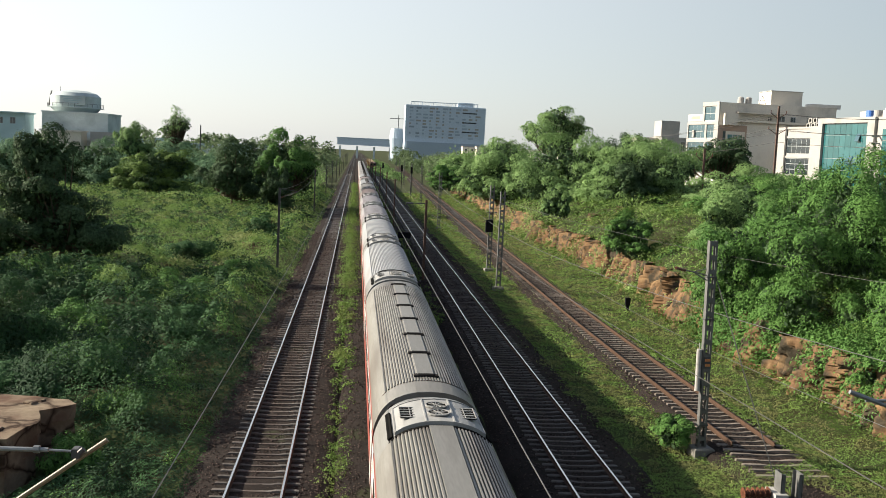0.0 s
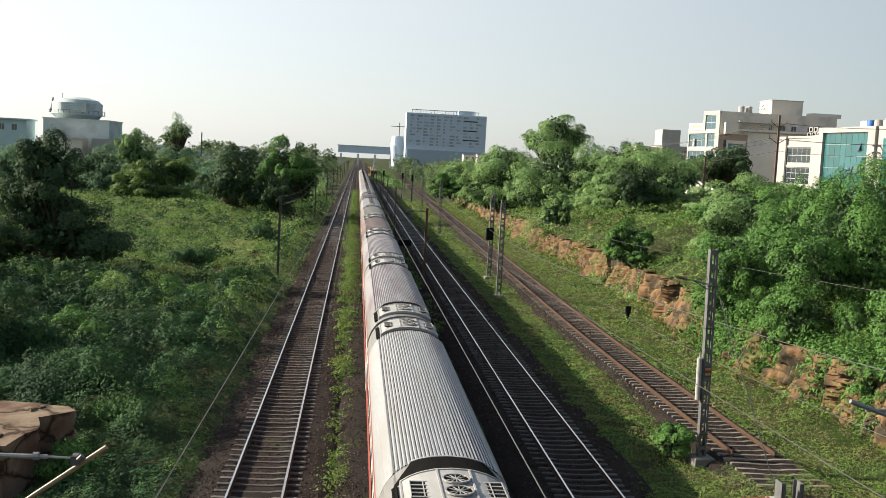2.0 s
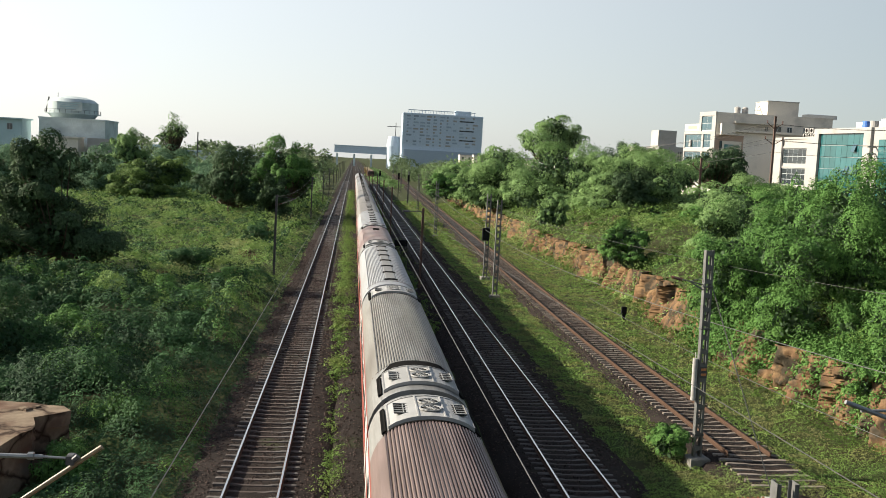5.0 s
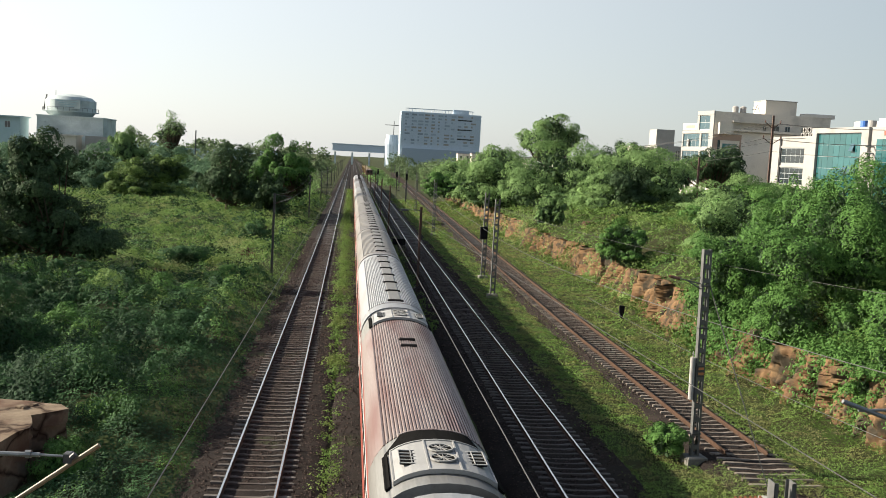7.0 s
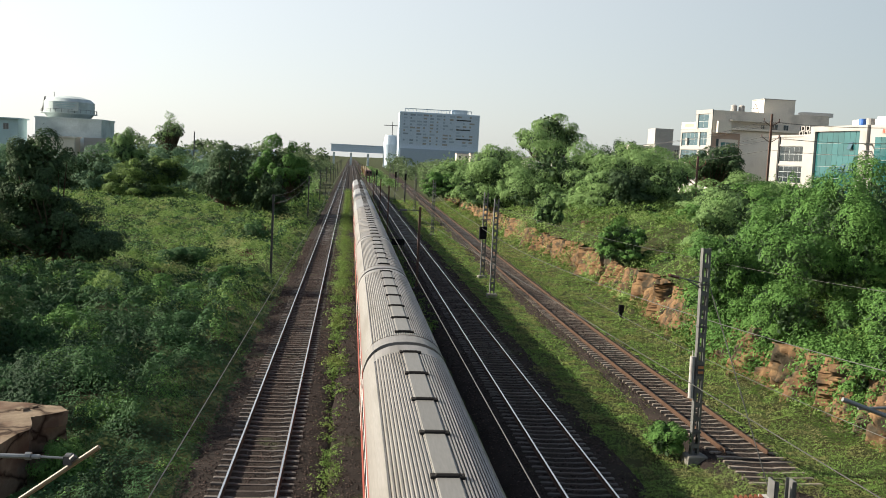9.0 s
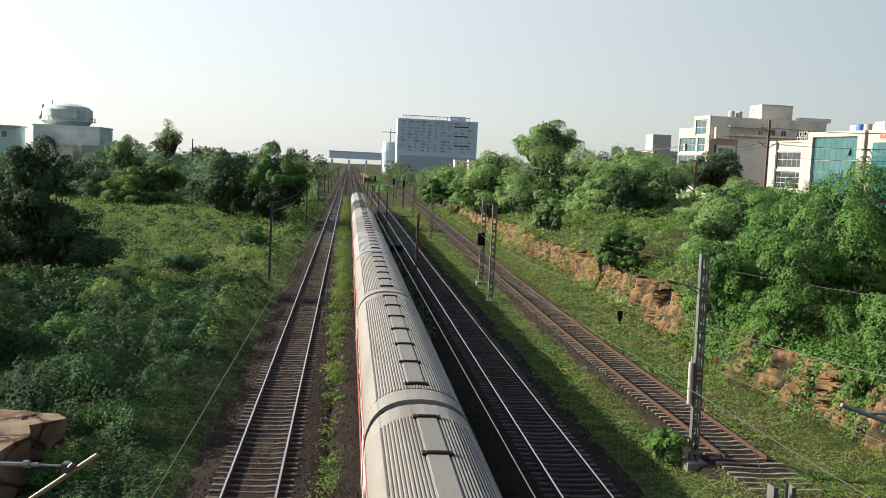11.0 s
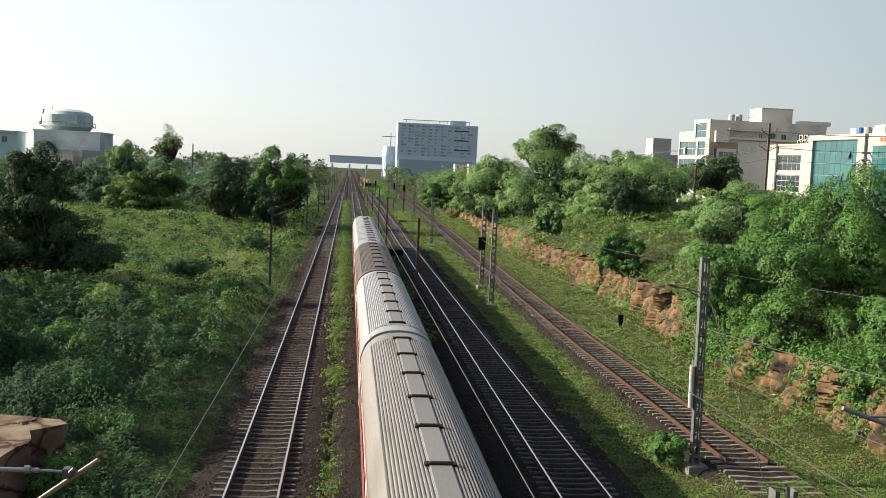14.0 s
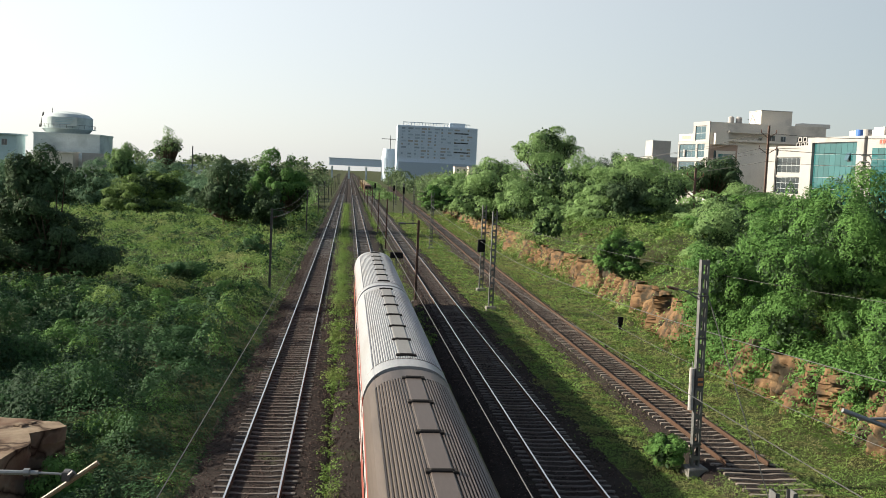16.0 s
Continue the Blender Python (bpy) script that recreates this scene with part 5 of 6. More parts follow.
    part("roof_frame", MB().tube((8.0, 0.5, 23.2), (8.6, 0.5, 24.9), 0.05, n=5).tube((9.4, 0.5, 23.2), (8.6, 0.5, 24.9), 0.05, n=5).tube((7.6, 0.5, 24.0), (9.0, 0.5, 24.0), 0.04, n=5), M_steel, ob)
    return ob


def office_b():
    ob = thing("office_building", "white office with dark strip windows beside a glass front", "building", facade(79.5, 182, -82))
    part("wall", MB().box(0, 0, 3.5, 12.6, 12, 18.3), M_white, ob, "white walls")
    part("pier", slab(0.0, 2.3, 5.0, 18.5, 0.0, 0.35), M_white, ob, "white corner pier")
    part("drain_pipe", MB().tube((2.45, -0.15, 8), (2.45, -0.15, 18.2), 0.14), M_steel_dark, ob, "dark drain pipe")
    part("pier", slab(10.4, 12.6, 5.0, 18.6, 0.0, 0.35), M_white, ob, "white corner pier")
    for z in (9.2, 12.9, 16.5, 18.2):
        part("floor_band", slab(2.6, 10.4, z, z + 0.35, 0.0, 0.2), M_white, ob, "white floor band")
    window(ob, pose(0, 0, 0), 2.7, 10.3, 13.7, 16.4, M_darkglass, 5, 2, "dark strip window")
    window(ob, pose(0, 0, 0), 2.7, 10.3, 9.8, 12.8, M_darkglass, 5, 3, "dark strip window")
    part("ground_floor", slab(2.1, 10.3, 5.5, 8.7, 0.0, 0.15), M_cream, ob, "cream ground floor")
    window(ob, pose(0, 0, 0), 4.8, 6.8, 6.9, 8.2, M_darkglass, 2, 1, "small window", 0.15)
    for i, (s0, z0) in enumerate(((7.4, 18.35), (8.9, 18.35), (10.4, 18.35), (7.9, 19.3), (9.4, 19.3))):
        u = part("outdoor_unit", MB().box(s0, 0.6, z0, s0 + 1.1, 1.1, z0 + 0.85, bevel=0.04), M_white, ob, "white air conditioner unit")
        part("fan_grille", MB().tube((s0 + 0.55, 0.6, z0 + 0.43), (s0 + 0.55, 0.57, z0 + 0.43), 0.34, n=14), M_grille, u)
    return ob


def office_c():
    ob = thing("office_building", "white framed office with a tall teal glass front", "building", facade(79.5, 182, -82))
    part("wall", MB().box(12.7, 0.3, 3.5, 28.1, 14, 19.4), M_white, ob, "white walls")
    part("top_beam", slab(12.5, 28.1, 19.0, 19.9, -0.3, 0.5), M_white, ob, "white top beam")
    part("pier", slab(12.6, 13.9, 3.5, 19.0, -0.3, 0.5), M_white, ob, "white pier")
    part("pier", slab(26.3, 28.1, 3.5, 19.0, -0.3, 0.5), M_white, ob, "white pier")
    for i in range(8):
        for j in range(7):
            s0, z0 = 13.9 + i * 1.55, 5.0 + j * 2.0
            p = part("glass_panel", slab(s0 + 0.03, s0 + 1.52, z0 + 0.03, z0 + 1.97, 0.0, 0.05), M_tealglass, ob)
    part("mullion_grid", MB().box(13.9, 0.004, 5.0, 26.3, 0.28, 19.0), M_frame, ob)
    for s0, z0 in ((23.2, 15.8), (21.5, 12.1), (22.9, 12.1), (24.2, 12.1)):
        mb = MB()
        mb.box(-0.5, -0.04, -1.4, 0.5, 0.0, 0.0)
        part("open_sash", mb, M_blueglass, ob, "open tilted sash", at=pose(s0 + 0.5, -0.02, z0 + 1.4, -22))
    part("roof_room", MB().box(15, 6, 19.4, 25, 12, 21.4), M_greywall, ob)
    part("roof_tank", MB().tube((22.0, 3.0, 19.9), (22.0, 3.0, 21.2), 0.7, n=14), M_bluetank, ob, "blue plastic water tank")
    part("roof_tank", MB().tube((24.0, 3.0, 19.9), (24.0, 3.0, 21.2), 0.7, n=14), M_white, ob, "white plastic water tank")
    return ob


def office_d():
    ob = thing("office_building", "white office with teal glass and red roof sign", "building", facade(79.5, 182, -82))
    part("wall", MB().box(28.2, 0.0, 3.5, 52, 14, 19.9), M_white, ob, "white walls")
    for i in range(6):
        for j in range(7):
            s0, z0 = 29.6 + i * 1.55, 5.0 + j * 1.85
            part("glass_panel", slab(s0 + 0.03, s0 + 1.52, z0 + 0.03, z0 + 1.82, -0.1, 0.06), M_tealglass, ob)
    sg = part("sign", slab(31.2, 36, 18.5, 19.3, 0.0, 0.08), M_white, ob)
    for i in range(5):
        part("red_bar", slab(31.4 + i * 0.8, 31.95 + i * 0.8, 18.6, 19.2, 0.08, 0.14), M_signred, sg)
    for z in (16.7, 15.6, 14.5, 13.5):
        part("beam_stub", MB().tube((29.0, 0.1, z), (29.0, -1.6, z), 0.14, n=8), M_white, ob, "projecting white tube")
    part("roof_room", MB().box(27.0, 2, 19.9, 29.5, 5, 21.4).box(29.5, 2.5, 19.9, 40, 5, 20.9), M_greywall, ob)
    return ob


def small_houses():
    ob = thing("house", "white flat-roofed apartment house with small windows", "building", (77.4, 240, 0))
    part("wall", MB().box(-2.7, 0, 4, 3.9, 10, 17.2), M_white, ob)
    part("stair_house", MB().box(-2.6, 1, 17.2, 2.0, 7, 21.2), M_white, ob)
    for s0, s1, z0, z1 in ((-0.8, 0.5, 14.8, 15.9), (2.2, 3.3, 13.9, 16.2), (-0.8, 0.5, 11.4, 12.5), (2.2, 3.3, 10.5, 12.8), (-2.2, -1.5, 14.6, 15.8)):
        window(ob, pose(0, 0, 0), s0, s1, z0, z1, M_darkglass, 2, 1)
    part("low_wing", MB().box(-8.5, 2, 4, -2.7, 10, 16.8), M_cream, ob)
    for s0 in (-8, -6, -4.2):
        window(ob, pose(0, 2, 0), s0, s0 + 1, 14.6, 15.9, M_darkglass, 2, 1)


def office_tower():
    ob = thing("office_tower", "wide glass office block far away, coloured pale with haze", "building", (40, 900, 0))
    part("wall", MB().box(2.5, 0, 0, 75, 30, 52), M_tower, ob, "cladding coloured pale blue with haze")
    part("podium", MB().box(4, -3, 0, 74, 0, 19), M_towerglass, ob, "dark glazed podium")
    for j in range(10):
        z = 23 + j * 2.85
        fl = part("storey", MB().box(2.2, -0.6, z + 1.6, 75.3, 0, z + 2.7), M_tower, ob, "floor band coloured pale with haze")
        rng = random.Random(j)
        for s0 in range(6, 72, 6):
            if rng.random() < 0.8:
                part("window", MB().box(s0, -0.3, z, s0 + rng.choice((1.6, 3.2, 4.6)), 0.0, z + 1.55), M_towerglass if rng.random() < 0.6 else M_white, fl)
    for j in (2, 5, 8):
        part("dark_strip", MB().box(54, -0.7, 23.2 + j * 2.85, 67, 0, 24.2 + j * 2.85), M_darkglass, ob)
    cr = MB()
    for i in range(25):
        cr.box(7 + i * 2.5, 0.5, 52, 7.4 + i * 2.5, 1, 55)
    cr.box(6.8, 0.4, 54.6, 68, 1.2, 55.2).box(50, 3, 52, 64, 12, 56)
    part("roof_frame", cr, M_tower, ob, "open steel frame round the roof")
    tw = thing("building_site", "unfinished round tower with a crane", "building", (30, 950, 0))
    part("tower", MB().tube((7, 0, 0), (7, 0, 22), 4.5, 6.8, 18).tube((7, 0, 22), (7, 0, 31), 6.8, 5.5, 18), M_tower, tw)
    part("crane", MB().box(8, -0.3, 30, 8.6, 0.3, 44).box(0, -0.3, 40, 16, 0.3, 40.6), M_steel, tw)


def water_tank():
    ob = thing("water_tank", "stained concrete water tank with a domed roof", "water tank", (-84.5, 308, 0))
    mb = MB().tube((0, 0, 18.7), (0, 0, 22.0), 7.2, 7.2, 36, cap=False)
    for a, b, r0, r1 in ((22.0, 23.0, 7.2, 6.0), (23.0, 23.7, 6.0, 3.5), (23.7, 23.95, 3.5, 0.2)):
        mb.tube((0, 0, a), (0, 0, b), r0, r1, 36, cap=False)
    part("bowl", mb, M_tank, ob, "round concrete bowl with low dome", smooth=True)
    part("neck", MB().tube((0, 0, 16.8), (0, 0, 18.7), 5.6, 7.2, 36), M_tank, ob)
    part("walkway", MB().tube((0, 0, 18.6), (0, 0, 18.8), 8.0, 8.0, 36), M_tank, ob)
    rail = MB()
    for i in range(28):
        a = 2 * math.pi * i / 28
        rail.tube((7.9 * math.cos(a), 7.9 * math.sin(a), 18.8), (7.9 * math.cos(a), 7.9 * math.sin(a), 19.8), 0.06, n=4)
        b = a + 2 * math.pi / 28
        rail.tube((7.9 * math.cos(a), 7.9 * math.sin(a), 19.8), (7.9 * math.cos(b), 7.9 * math.sin(b), 19.8), 0.05, n=4)
    part("railing", rail, M_steel_dark, ob)
    part("ladder", MB().tube((-7.0, -2.5, 18.8), (-6.2, -2.5, 23.4), 0.12).tube((-7.4, -1.9, 18.8), (-6.6, -1.9, 23.4), 0.12).tube((-3, -5, 23.2), (-3, -5, 24.6), 0.08), M_steel_dark, ob)
    bd = part("painted_board", MB().box(-2.6, -7.32, 19.4, 4.6, -7.0, 22.0), M_tank, ob, "faded painted writing")
    for z, w in ((21.5, 3.0), (20.95, 2.4), (20.5, 2.7), (20.0, 1.9)):
        part("writing_bar", MB().box(1.0 - w, -7.36, z, 1.0 + w, -7.32, z + 0.22), M_bluewall, bd)
    part("base", MB().box(-7.4, -8, 0, 11.4, 8, 17.2), M_tank, ob, "broad stained concrete base")
    part("base_ledge", MB().box(-7.6, -8.3, 16.9, 11.6, 8.2, 17.3), M_tank, ob)
    part("stair_flight", MB().add([(3, -8.4, 12.5), (3, -8.4, 11.5), (9, -8.4, 7), (9, -8.4, 8.5), (3, -9.4, 12.5), (3, -9.4, 11.5), (9, -9.4, 7), (9, -9.4, 8.5)],
         [(0, 1, 2, 3), (7, 6, 5, 4), (0, 4, 5, 1), (3, 2, 6, 7), (0, 3, 7, 4), (1, 5, 6, 2)]), M_tank, ob)
    hs = thing("house", "low cream houses beneath the water tank", "building", (-80, 290, 0))
    part("wall", MB().box(-9, 0, 0, 2, 6, 11.5), M_cream, hs)
    part("roof", MB().box(-9.4, -0.5, 11.5, 2.4, 6.3, 11.9), M_greywall, hs)
    part("wall", MB().box(4, 2, 0, 10, 7, 11.8), M_white, hs)
    hb = thing("house", "pale blue flat-roofed house beside the tank", "building", (-98, 296, 0))
    part("wall", MB().box(-10, 0, 0, 2.6, 8, 16.0), M_bluewall, hb)
    part("roof", MB().box(-10.5, -0.8, 16.0, 3.1, 8.5, 16.4), M_bluewall, hb)
    for s0 in (-8, -5, -1.5):
        window(hb, pose(0, 0, 0), s0, s0 + 1.5, 13, 14.8, M_darkglass, 2, 1)


def far_buildings():
    """Low houses and a long bridge-like shed at the end of the line."""
    sh = thing("footbridge", "long covered footbridge over the far tracks, coloured pale with haze", "bridge", (8, 1050, 0))
    part("deck", MB().box(-29, 0, 13.5, 30, 8, 20.5), M_tower, sh)
    part("roof", MB().box(-30, -0.6, 20.5, 31, 8.6, 21.3), M_tower, sh)
    for x in (-26, -8, 10, 27):
        part("pier", MB().box(x - 1, 2, -0.5, x + 1, 6, 12.5), M_tank, sh)
    rng = random.Random(5)
    for i in range(15):
        x, y = rng.uniform(66, 112), rng.uniform(560, 640)
        h, w = rng.uniform(9, 15), rng.uniform(6, 13)
        ob = thing("house", "small pale flat-roofed house among trees", "building", (x, y, 0), "houses below the office block")
        part("wall", MB().box(-w / 2, 0, -1, w / 2, 8, h), rng.choice((M_white, M_cream, M_tank)), ob)
        part("roof", MB().box(-w / 2 - 0.2, -0.2, h, w / 2 + 0.2, 8.2, h + 0.3), M_white, ob)
        for k in range(2):
            part("window", MB().box(-w / 4 + k * w / 2 - 0.6, -0.05, h - 2.6, -w / 4 + k * w / 2 + 0.6, 0.1, h - 1.2), M_darkglass, ob)
    for i in range(16):
        x, y = rng.uniform(-190, -40), rng.uniform(430, 700)
        h, w = rng.uniform(7, 11), rng.uniform(7, 16)
        ob = thing("house", "pale low building among distant trees", "building", (x, y, 0), "houses on the far side")
        part("wall", MB().box(-w / 2, 0, -1, w / 2, 8, h), rng.choice((M_white, M_bluewall, M_tank)), ob)
        part("roof", MB().box(-w / 2 - 0.2, -0.2, h, w / 2 + 0.2, 8.2, h + 0.3), M_tower, ob)
    ob = thing("house", "white building with dark roof among treetops", "building", (86, 330, 0))
    part("wall", MB().box(-18, 0, 0, -13, 8, 22), M_white, ob)
    part("roof", MB().box(-18.4, -0.4, 22, -12.6, 8.4, 22.6), M_darkglass, ob)


office_a(), office_b(), office_c(), office_d(), small_houses(), office_tower(), water_tank(), far_buildings()

# ---- freight train far down the line ----
M_yellow = mat("dusty_yellow_paint", (0.2, 0.145, 0.06), 0.8, col2=(0.15, 0.1, 0.05), scale=0.6, rand=0.1)
M_maroon = mat("maroon_paint", (0.1, 0.035, 0.03), 0.5, col2=(0.07, 0.03, 0.028), scale=1)


def locomotive():
    ob = thing("locomotive", "maroon and yellow electric locomotive on the far track", "locomotive")
    prof = [(-1.5, 1.1), (-1.5, 3.4), (-1.2, 3.85), (1.2, 3.85), (1.5, 3.4), (1.5, 1.1)]
    part("body", MB().extrude_y(prof[::-1], 0.5, 19), M_maroon, ob)
    part("stripe", MB().box(-1.54, 0.46, 1.7, 1.54, 19.05, 2.0), M_yellow, ob, "yellow waist stripe")
    for x in (-0.75, 0.75):
        part("windscreen", MB().box(x - 0.55, 0.42, 2.5, x + 0.55, 0.5, 3.3), M_glass, ob)
        part("headlight", MB().tube((x, 0.3, 1.5), (x, 0.5, 1.5), 0.14), M_white, ob)
    part("buffer_beam", MB().box(-1.5, 0.0, 0.6, 1.5, 0.5, 1.1), M_steel_dark, ob)
    part("pantograph", MB().tube((-0.7, 5, 3.9), (0.0, 6.5, 4.7), 0.04).tube((0.7, 5, 3.9), (0, 6.5, 4.7), 0.04).tube((0, 6.5, 4.7), (0, 5, 5.4), 0.04).box(-0.9, 4.9, 5.4, 0.9, 5.1, 5.46), M_steel_dark, ob)
    for y in (4.2, 15):
        part("bogie", ME_BOGIE, None, ob, at=(0, y, 0))
    return ob


def wagon():
    ob = thing("freight_wagon", "dusty yellow freight wagon behind the locomotive", "freight wagon", group="wagons of the freight train")
    part("body", MB().box(-1.5, 0.4, 1.0, 1.5, 13.2, 3.7, bevel=0.1), M_yellow, ob)
    for i in range(9):
        for x in (-1.54, 1.5):
            part("rib", MB().box(x, 0.9 + i * 1.45, 1.1, x + 0.04, 1.05 + i * 1.45, 3.6), M_yellow, ob)
    for y in (2.8, 10.8):
        part("bogie", ME_BOGIE, None, ob, at=(0, y, 0))
    return ob


freight = [locomotive(), wagon()]
for i in range(12):
    freight.append(copy_thing(freight[1], Matrix()))
FREIGHT_AT = [0.0] + [19.6 + 13.6 * i for i in range(13)]
# ---- masts, wires and small lineside things ----
def lattice(h, w=0.32, d=0.2, step=0.55):
    """Two rolled channels joined by batten plates; returns the lists of both kinds."""
    a_list, b_list = [], []
    for s in (-1, 1):
        x = s * w / 2
        a = MB()
        a_list.append(a)
        a.box(x - 0.012, -d / 2, 0, x + 0.012, d / 2, h)
        for y in (-d / 2, d / 2 - 0.012):
            a.box(min(x, x - s * 0.075), y, 0, max(x, x - s * 0.075), y + 0.012, h)
    z = 0.4
    while z < h - 0.2:
        for y in (-d / 2 - 0.01, d / 2):
            b_list.append(MB().box(-w / 2, y, z, w / 2, y + 0.01, z + 0.17))
        z += step
    return a_list, b_list


def lattice_mast(x, y, z, h, label, lean=0.0, turn=0.0, w=0.32, d=0.2, material=None):
    ob = thing("lattice_mast", label, "mast", pose(x, y, z, 0, lean, turn))
    a, b = lattice(h, w, d)
    for m in a:
        part("channel", m, material or M_steel, ob)
    for m in b:
        part("batten", m, material or M_steel, ob)
    part("footing", MB().box(-0.42, -0.38, -0.5, 0.42, 0.38, 0.14, bevel=0.05), M_concrete, ob, "concrete footing")
    return ob


def insulator(mb, a, b, r=0.08, n=6, mi=0):
    a, b = Vector(a), Vector(b)
    for i in range(n):
        p, q = a.lerp(b, i / n), a.lerp(b, (i + 0.55) / n)
        mb.tube(p, q, r, r * 0.55, 10, mi)
    mb.tube(a, b, r * 0.35, n=6, mi=mi)


near = lattice_mast(13.95, 37, -0.35, 8.3, "grey steel lattice mast with a bracket and guy wire", lean=-0.9, turn=8)
br = MB()
br.tube((-0.16, 0, 6.95), (-0.75, 0, 7.08), 0.025).tube((-0.16, 0, 6.75), (-0.75, 0, 7.08), 0.025).tube((-0.16, 0.08, 7.2), (-0.75, 0, 7.08), 0.018)
br.tube((-0.75, 0, 7.08), (-1.1, 0, 7.15), 0.02)
brk = part("bracket", br, M_steel, near, "thin steel bracket tubes")
ins = MB()
insulator(ins, (-1.1, 0, 7.15), (-1.55, 0, 7.25), 0.07)
part("insulator", ins, M_insul, brk, "dark ribbed insulator")
part("counterweight", MB().tube((-0.3, 0, 2.4), (-0.3, 0, 4.05), 0.1, n=14).tube((-0.3, 0, 4.05), (-0.3, 0, 4.3), 0.02, n=6), M_white, near, "white cylindrical counterweight")
pl = part("number_plate", MB().box(-0.14, -0.13, 3.3, 0.16, -0.115, 3.75), M_steel_dark, near, "plate with faded orange bars")
M_orange = mat("faded_orange", (0.5, 0.2, 0.07), 0.7)
for z in (3.38, 3.58):
    part("bar", MB().box(-0.1, -0.14, z, 0.12, -0.131, z + 0.1), M_orange, pl)
for z in (1.0, 5.2, 6.85):
    part("clamp", MB().box(-0.2, -0.13, z, 0.2, 0.13, z + 0.05), M_steel_dark, near)

lattice_mast(12.3, 82, -0.35, 8.15, "grey lattice mast beside the rusty siding", turn=4, w=0.4, d=0.22)
sg = lattice_mast(13.2, 95, -0.35, 8.2, "grey lattice mast carrying a black signal box", turn=4, w=0.4, d=0.22)
part("signal_head", MB().box(-0.55, -0.45, 3.7, 0.15, -0.12, 4.9, bevel=0.05).tube((-0.2, -0.5, 4.5), (-0.2, -0.45, 4.5), 0.14).tube((-0.2, -0.5, 4.05), (-0.2, -0.45, 4.05), 0.14), M_black, sg, "black signal head")
part("platform", MB().box(-0.5, -0.5, 5.6, 0.5, -0.1, 5.65), M_steel_dark, sg)
for y, h in ((146, 8.2), (205, 8.2), (262, 8.0), (330, 8), (395, 8), (460, 8)):
    lattice_mast(float(track_d(np.array([y]))[0]) - 4.9, y, -0.4, h, "grey lattice mast beside the siding", w=0.4, d=0.22)


def pole(x, y, h, label, material, arm=0.0, lamp=False):
    """A rolled I-section post."""
    ob = thing("line_pole", label, "pole", (x, y, -0.45), "poles along the line")
    mb = MB().box(-0.1, -0.09, 0, -0.085, 0.09, h).box(0.085, -0.09, 0, 0.1, 0.09, h).box(-0.085, -0.008, 0, 0.085, 0.008, h)
    part("post", mb, material, ob, "steel I-section post")
    part("footing", MB().box(-0.3, -0.3, -0.4, 0.3, 0.3, 0.1, bevel=0.04), M_concrete, ob)
    if arm:
        c = MB().tube((0, 0, h - 0.9), (arm, 0, h - 0.25), 0.03, n=6).tube((0, 0, h - 0.1), (arm, 0, h - 0.25), 0.02, n=6)
        cn = part("cantilever", c, M_steel_dark, ob, "tubular cantilever")
        i = MB()
        insulator(i, (arm * 0.1, 0, h - 0.84), (arm * 0.3, 0, h - 0.7), 0.07)
        part("insulator", i, M_insul, cn)
    return ob


for y in (87.7, 162.6, 224.3, 279, 335, 395, 455, 515, 580, 650, 720):
    pole(-6.6, y, 7.5, "dark steel overhead line pole by the field", M_steel_dark, 1.6)
for y in (140, 178.5, 228, 285, 340, 400, 460, 530, 600, 680):
    pole(5.55, y, 7.2, "dark brown steel pole between the tracks", M_steel_rust, -1.2 if y > 150 else 0)
pb = pole(6.15, 85.2, 7.1, "rust brown steel pole with a small side arm", M_steel_rust)
part("side_arm", MB().box(-1.3, -0.04, 6.75, 0.0, 0.04, 6.82).box(-1.75, -0.12, 6.68, -1.1, 0.12, 6.86, bevel=0.04), M_steel_dark, pb, "small dark side arm")
rb = thing("relay_box", "black lineside box on a short post", "box", (5.9, 115.5, -0.5))
part("box", MB().box(-0.75, -0.3, 1.1, 0.75, 0.3, 1.8, bevel=0.05), M_black, rb)
part("post", MB().box(-0.08, -0.08, 0, 0.08, 0.08, 1.1), M_steel_dark, rb)
st = thing("marker_post", "short black marker post in the grass", "post", (20.5, 71.4, -0.5))
part("post", MB().box(-0.1, -0.1, 0, 0.1, 0.1, 0.75).box(-0.18, -0.12, 0.65, 0.18, 0.12, 1.25, bevel=0.04), M_black, st)
for i, (y, x) in enumerate(((271, 12.4), (300, 8.0), (246, 13.7))):
    s = pole(x, y, 6.0, "dark colour light signal post far down the line", M_steel_dark)
    part("signal_head", MB().box(-0.25, -0.3, 5.6, 0.25, 0, 7.2, bevel=0.05), M_black, s)


def wire(name, pts, r, material, label):
    """A hanging wire through the given points."""
    cu, n = MB(), 5
    for i, p in enumerate(pts):
        d = (pts[min(i + 1, len(pts) - 1)] - pts[max(i - 1, 0)]).normalized()
        u = d.orthogonal().normalized()
        w = d.cross(u)
        cu.v += [tuple(p + (u * math.cos(2 * math.pi * k / n) + w * math.sin(2 * math.pi * k / n)) * r) for k in range(n)]
    cu.f = [(i * n + k, i * n + (k + 1) % n, (i + 1) * n + (k + 1) % n, (i + 1) * n + k) for i in range(len(pts) - 1) for k in range(n)]
    cu.mi = [0] * len(cu.f)
    ob = new(name, cu.mesh(name, material))
    return tagged(ob, label, "wire", "overhead wires")


def hang(a, b, sag, n=10):
    a, b = Vector(a), Vector(b)
    return [a.lerp(b, i / n) - Vector((0, 0, sag * 4 * (i / n) * (1 - i / n))) for i in range(n + 1)]


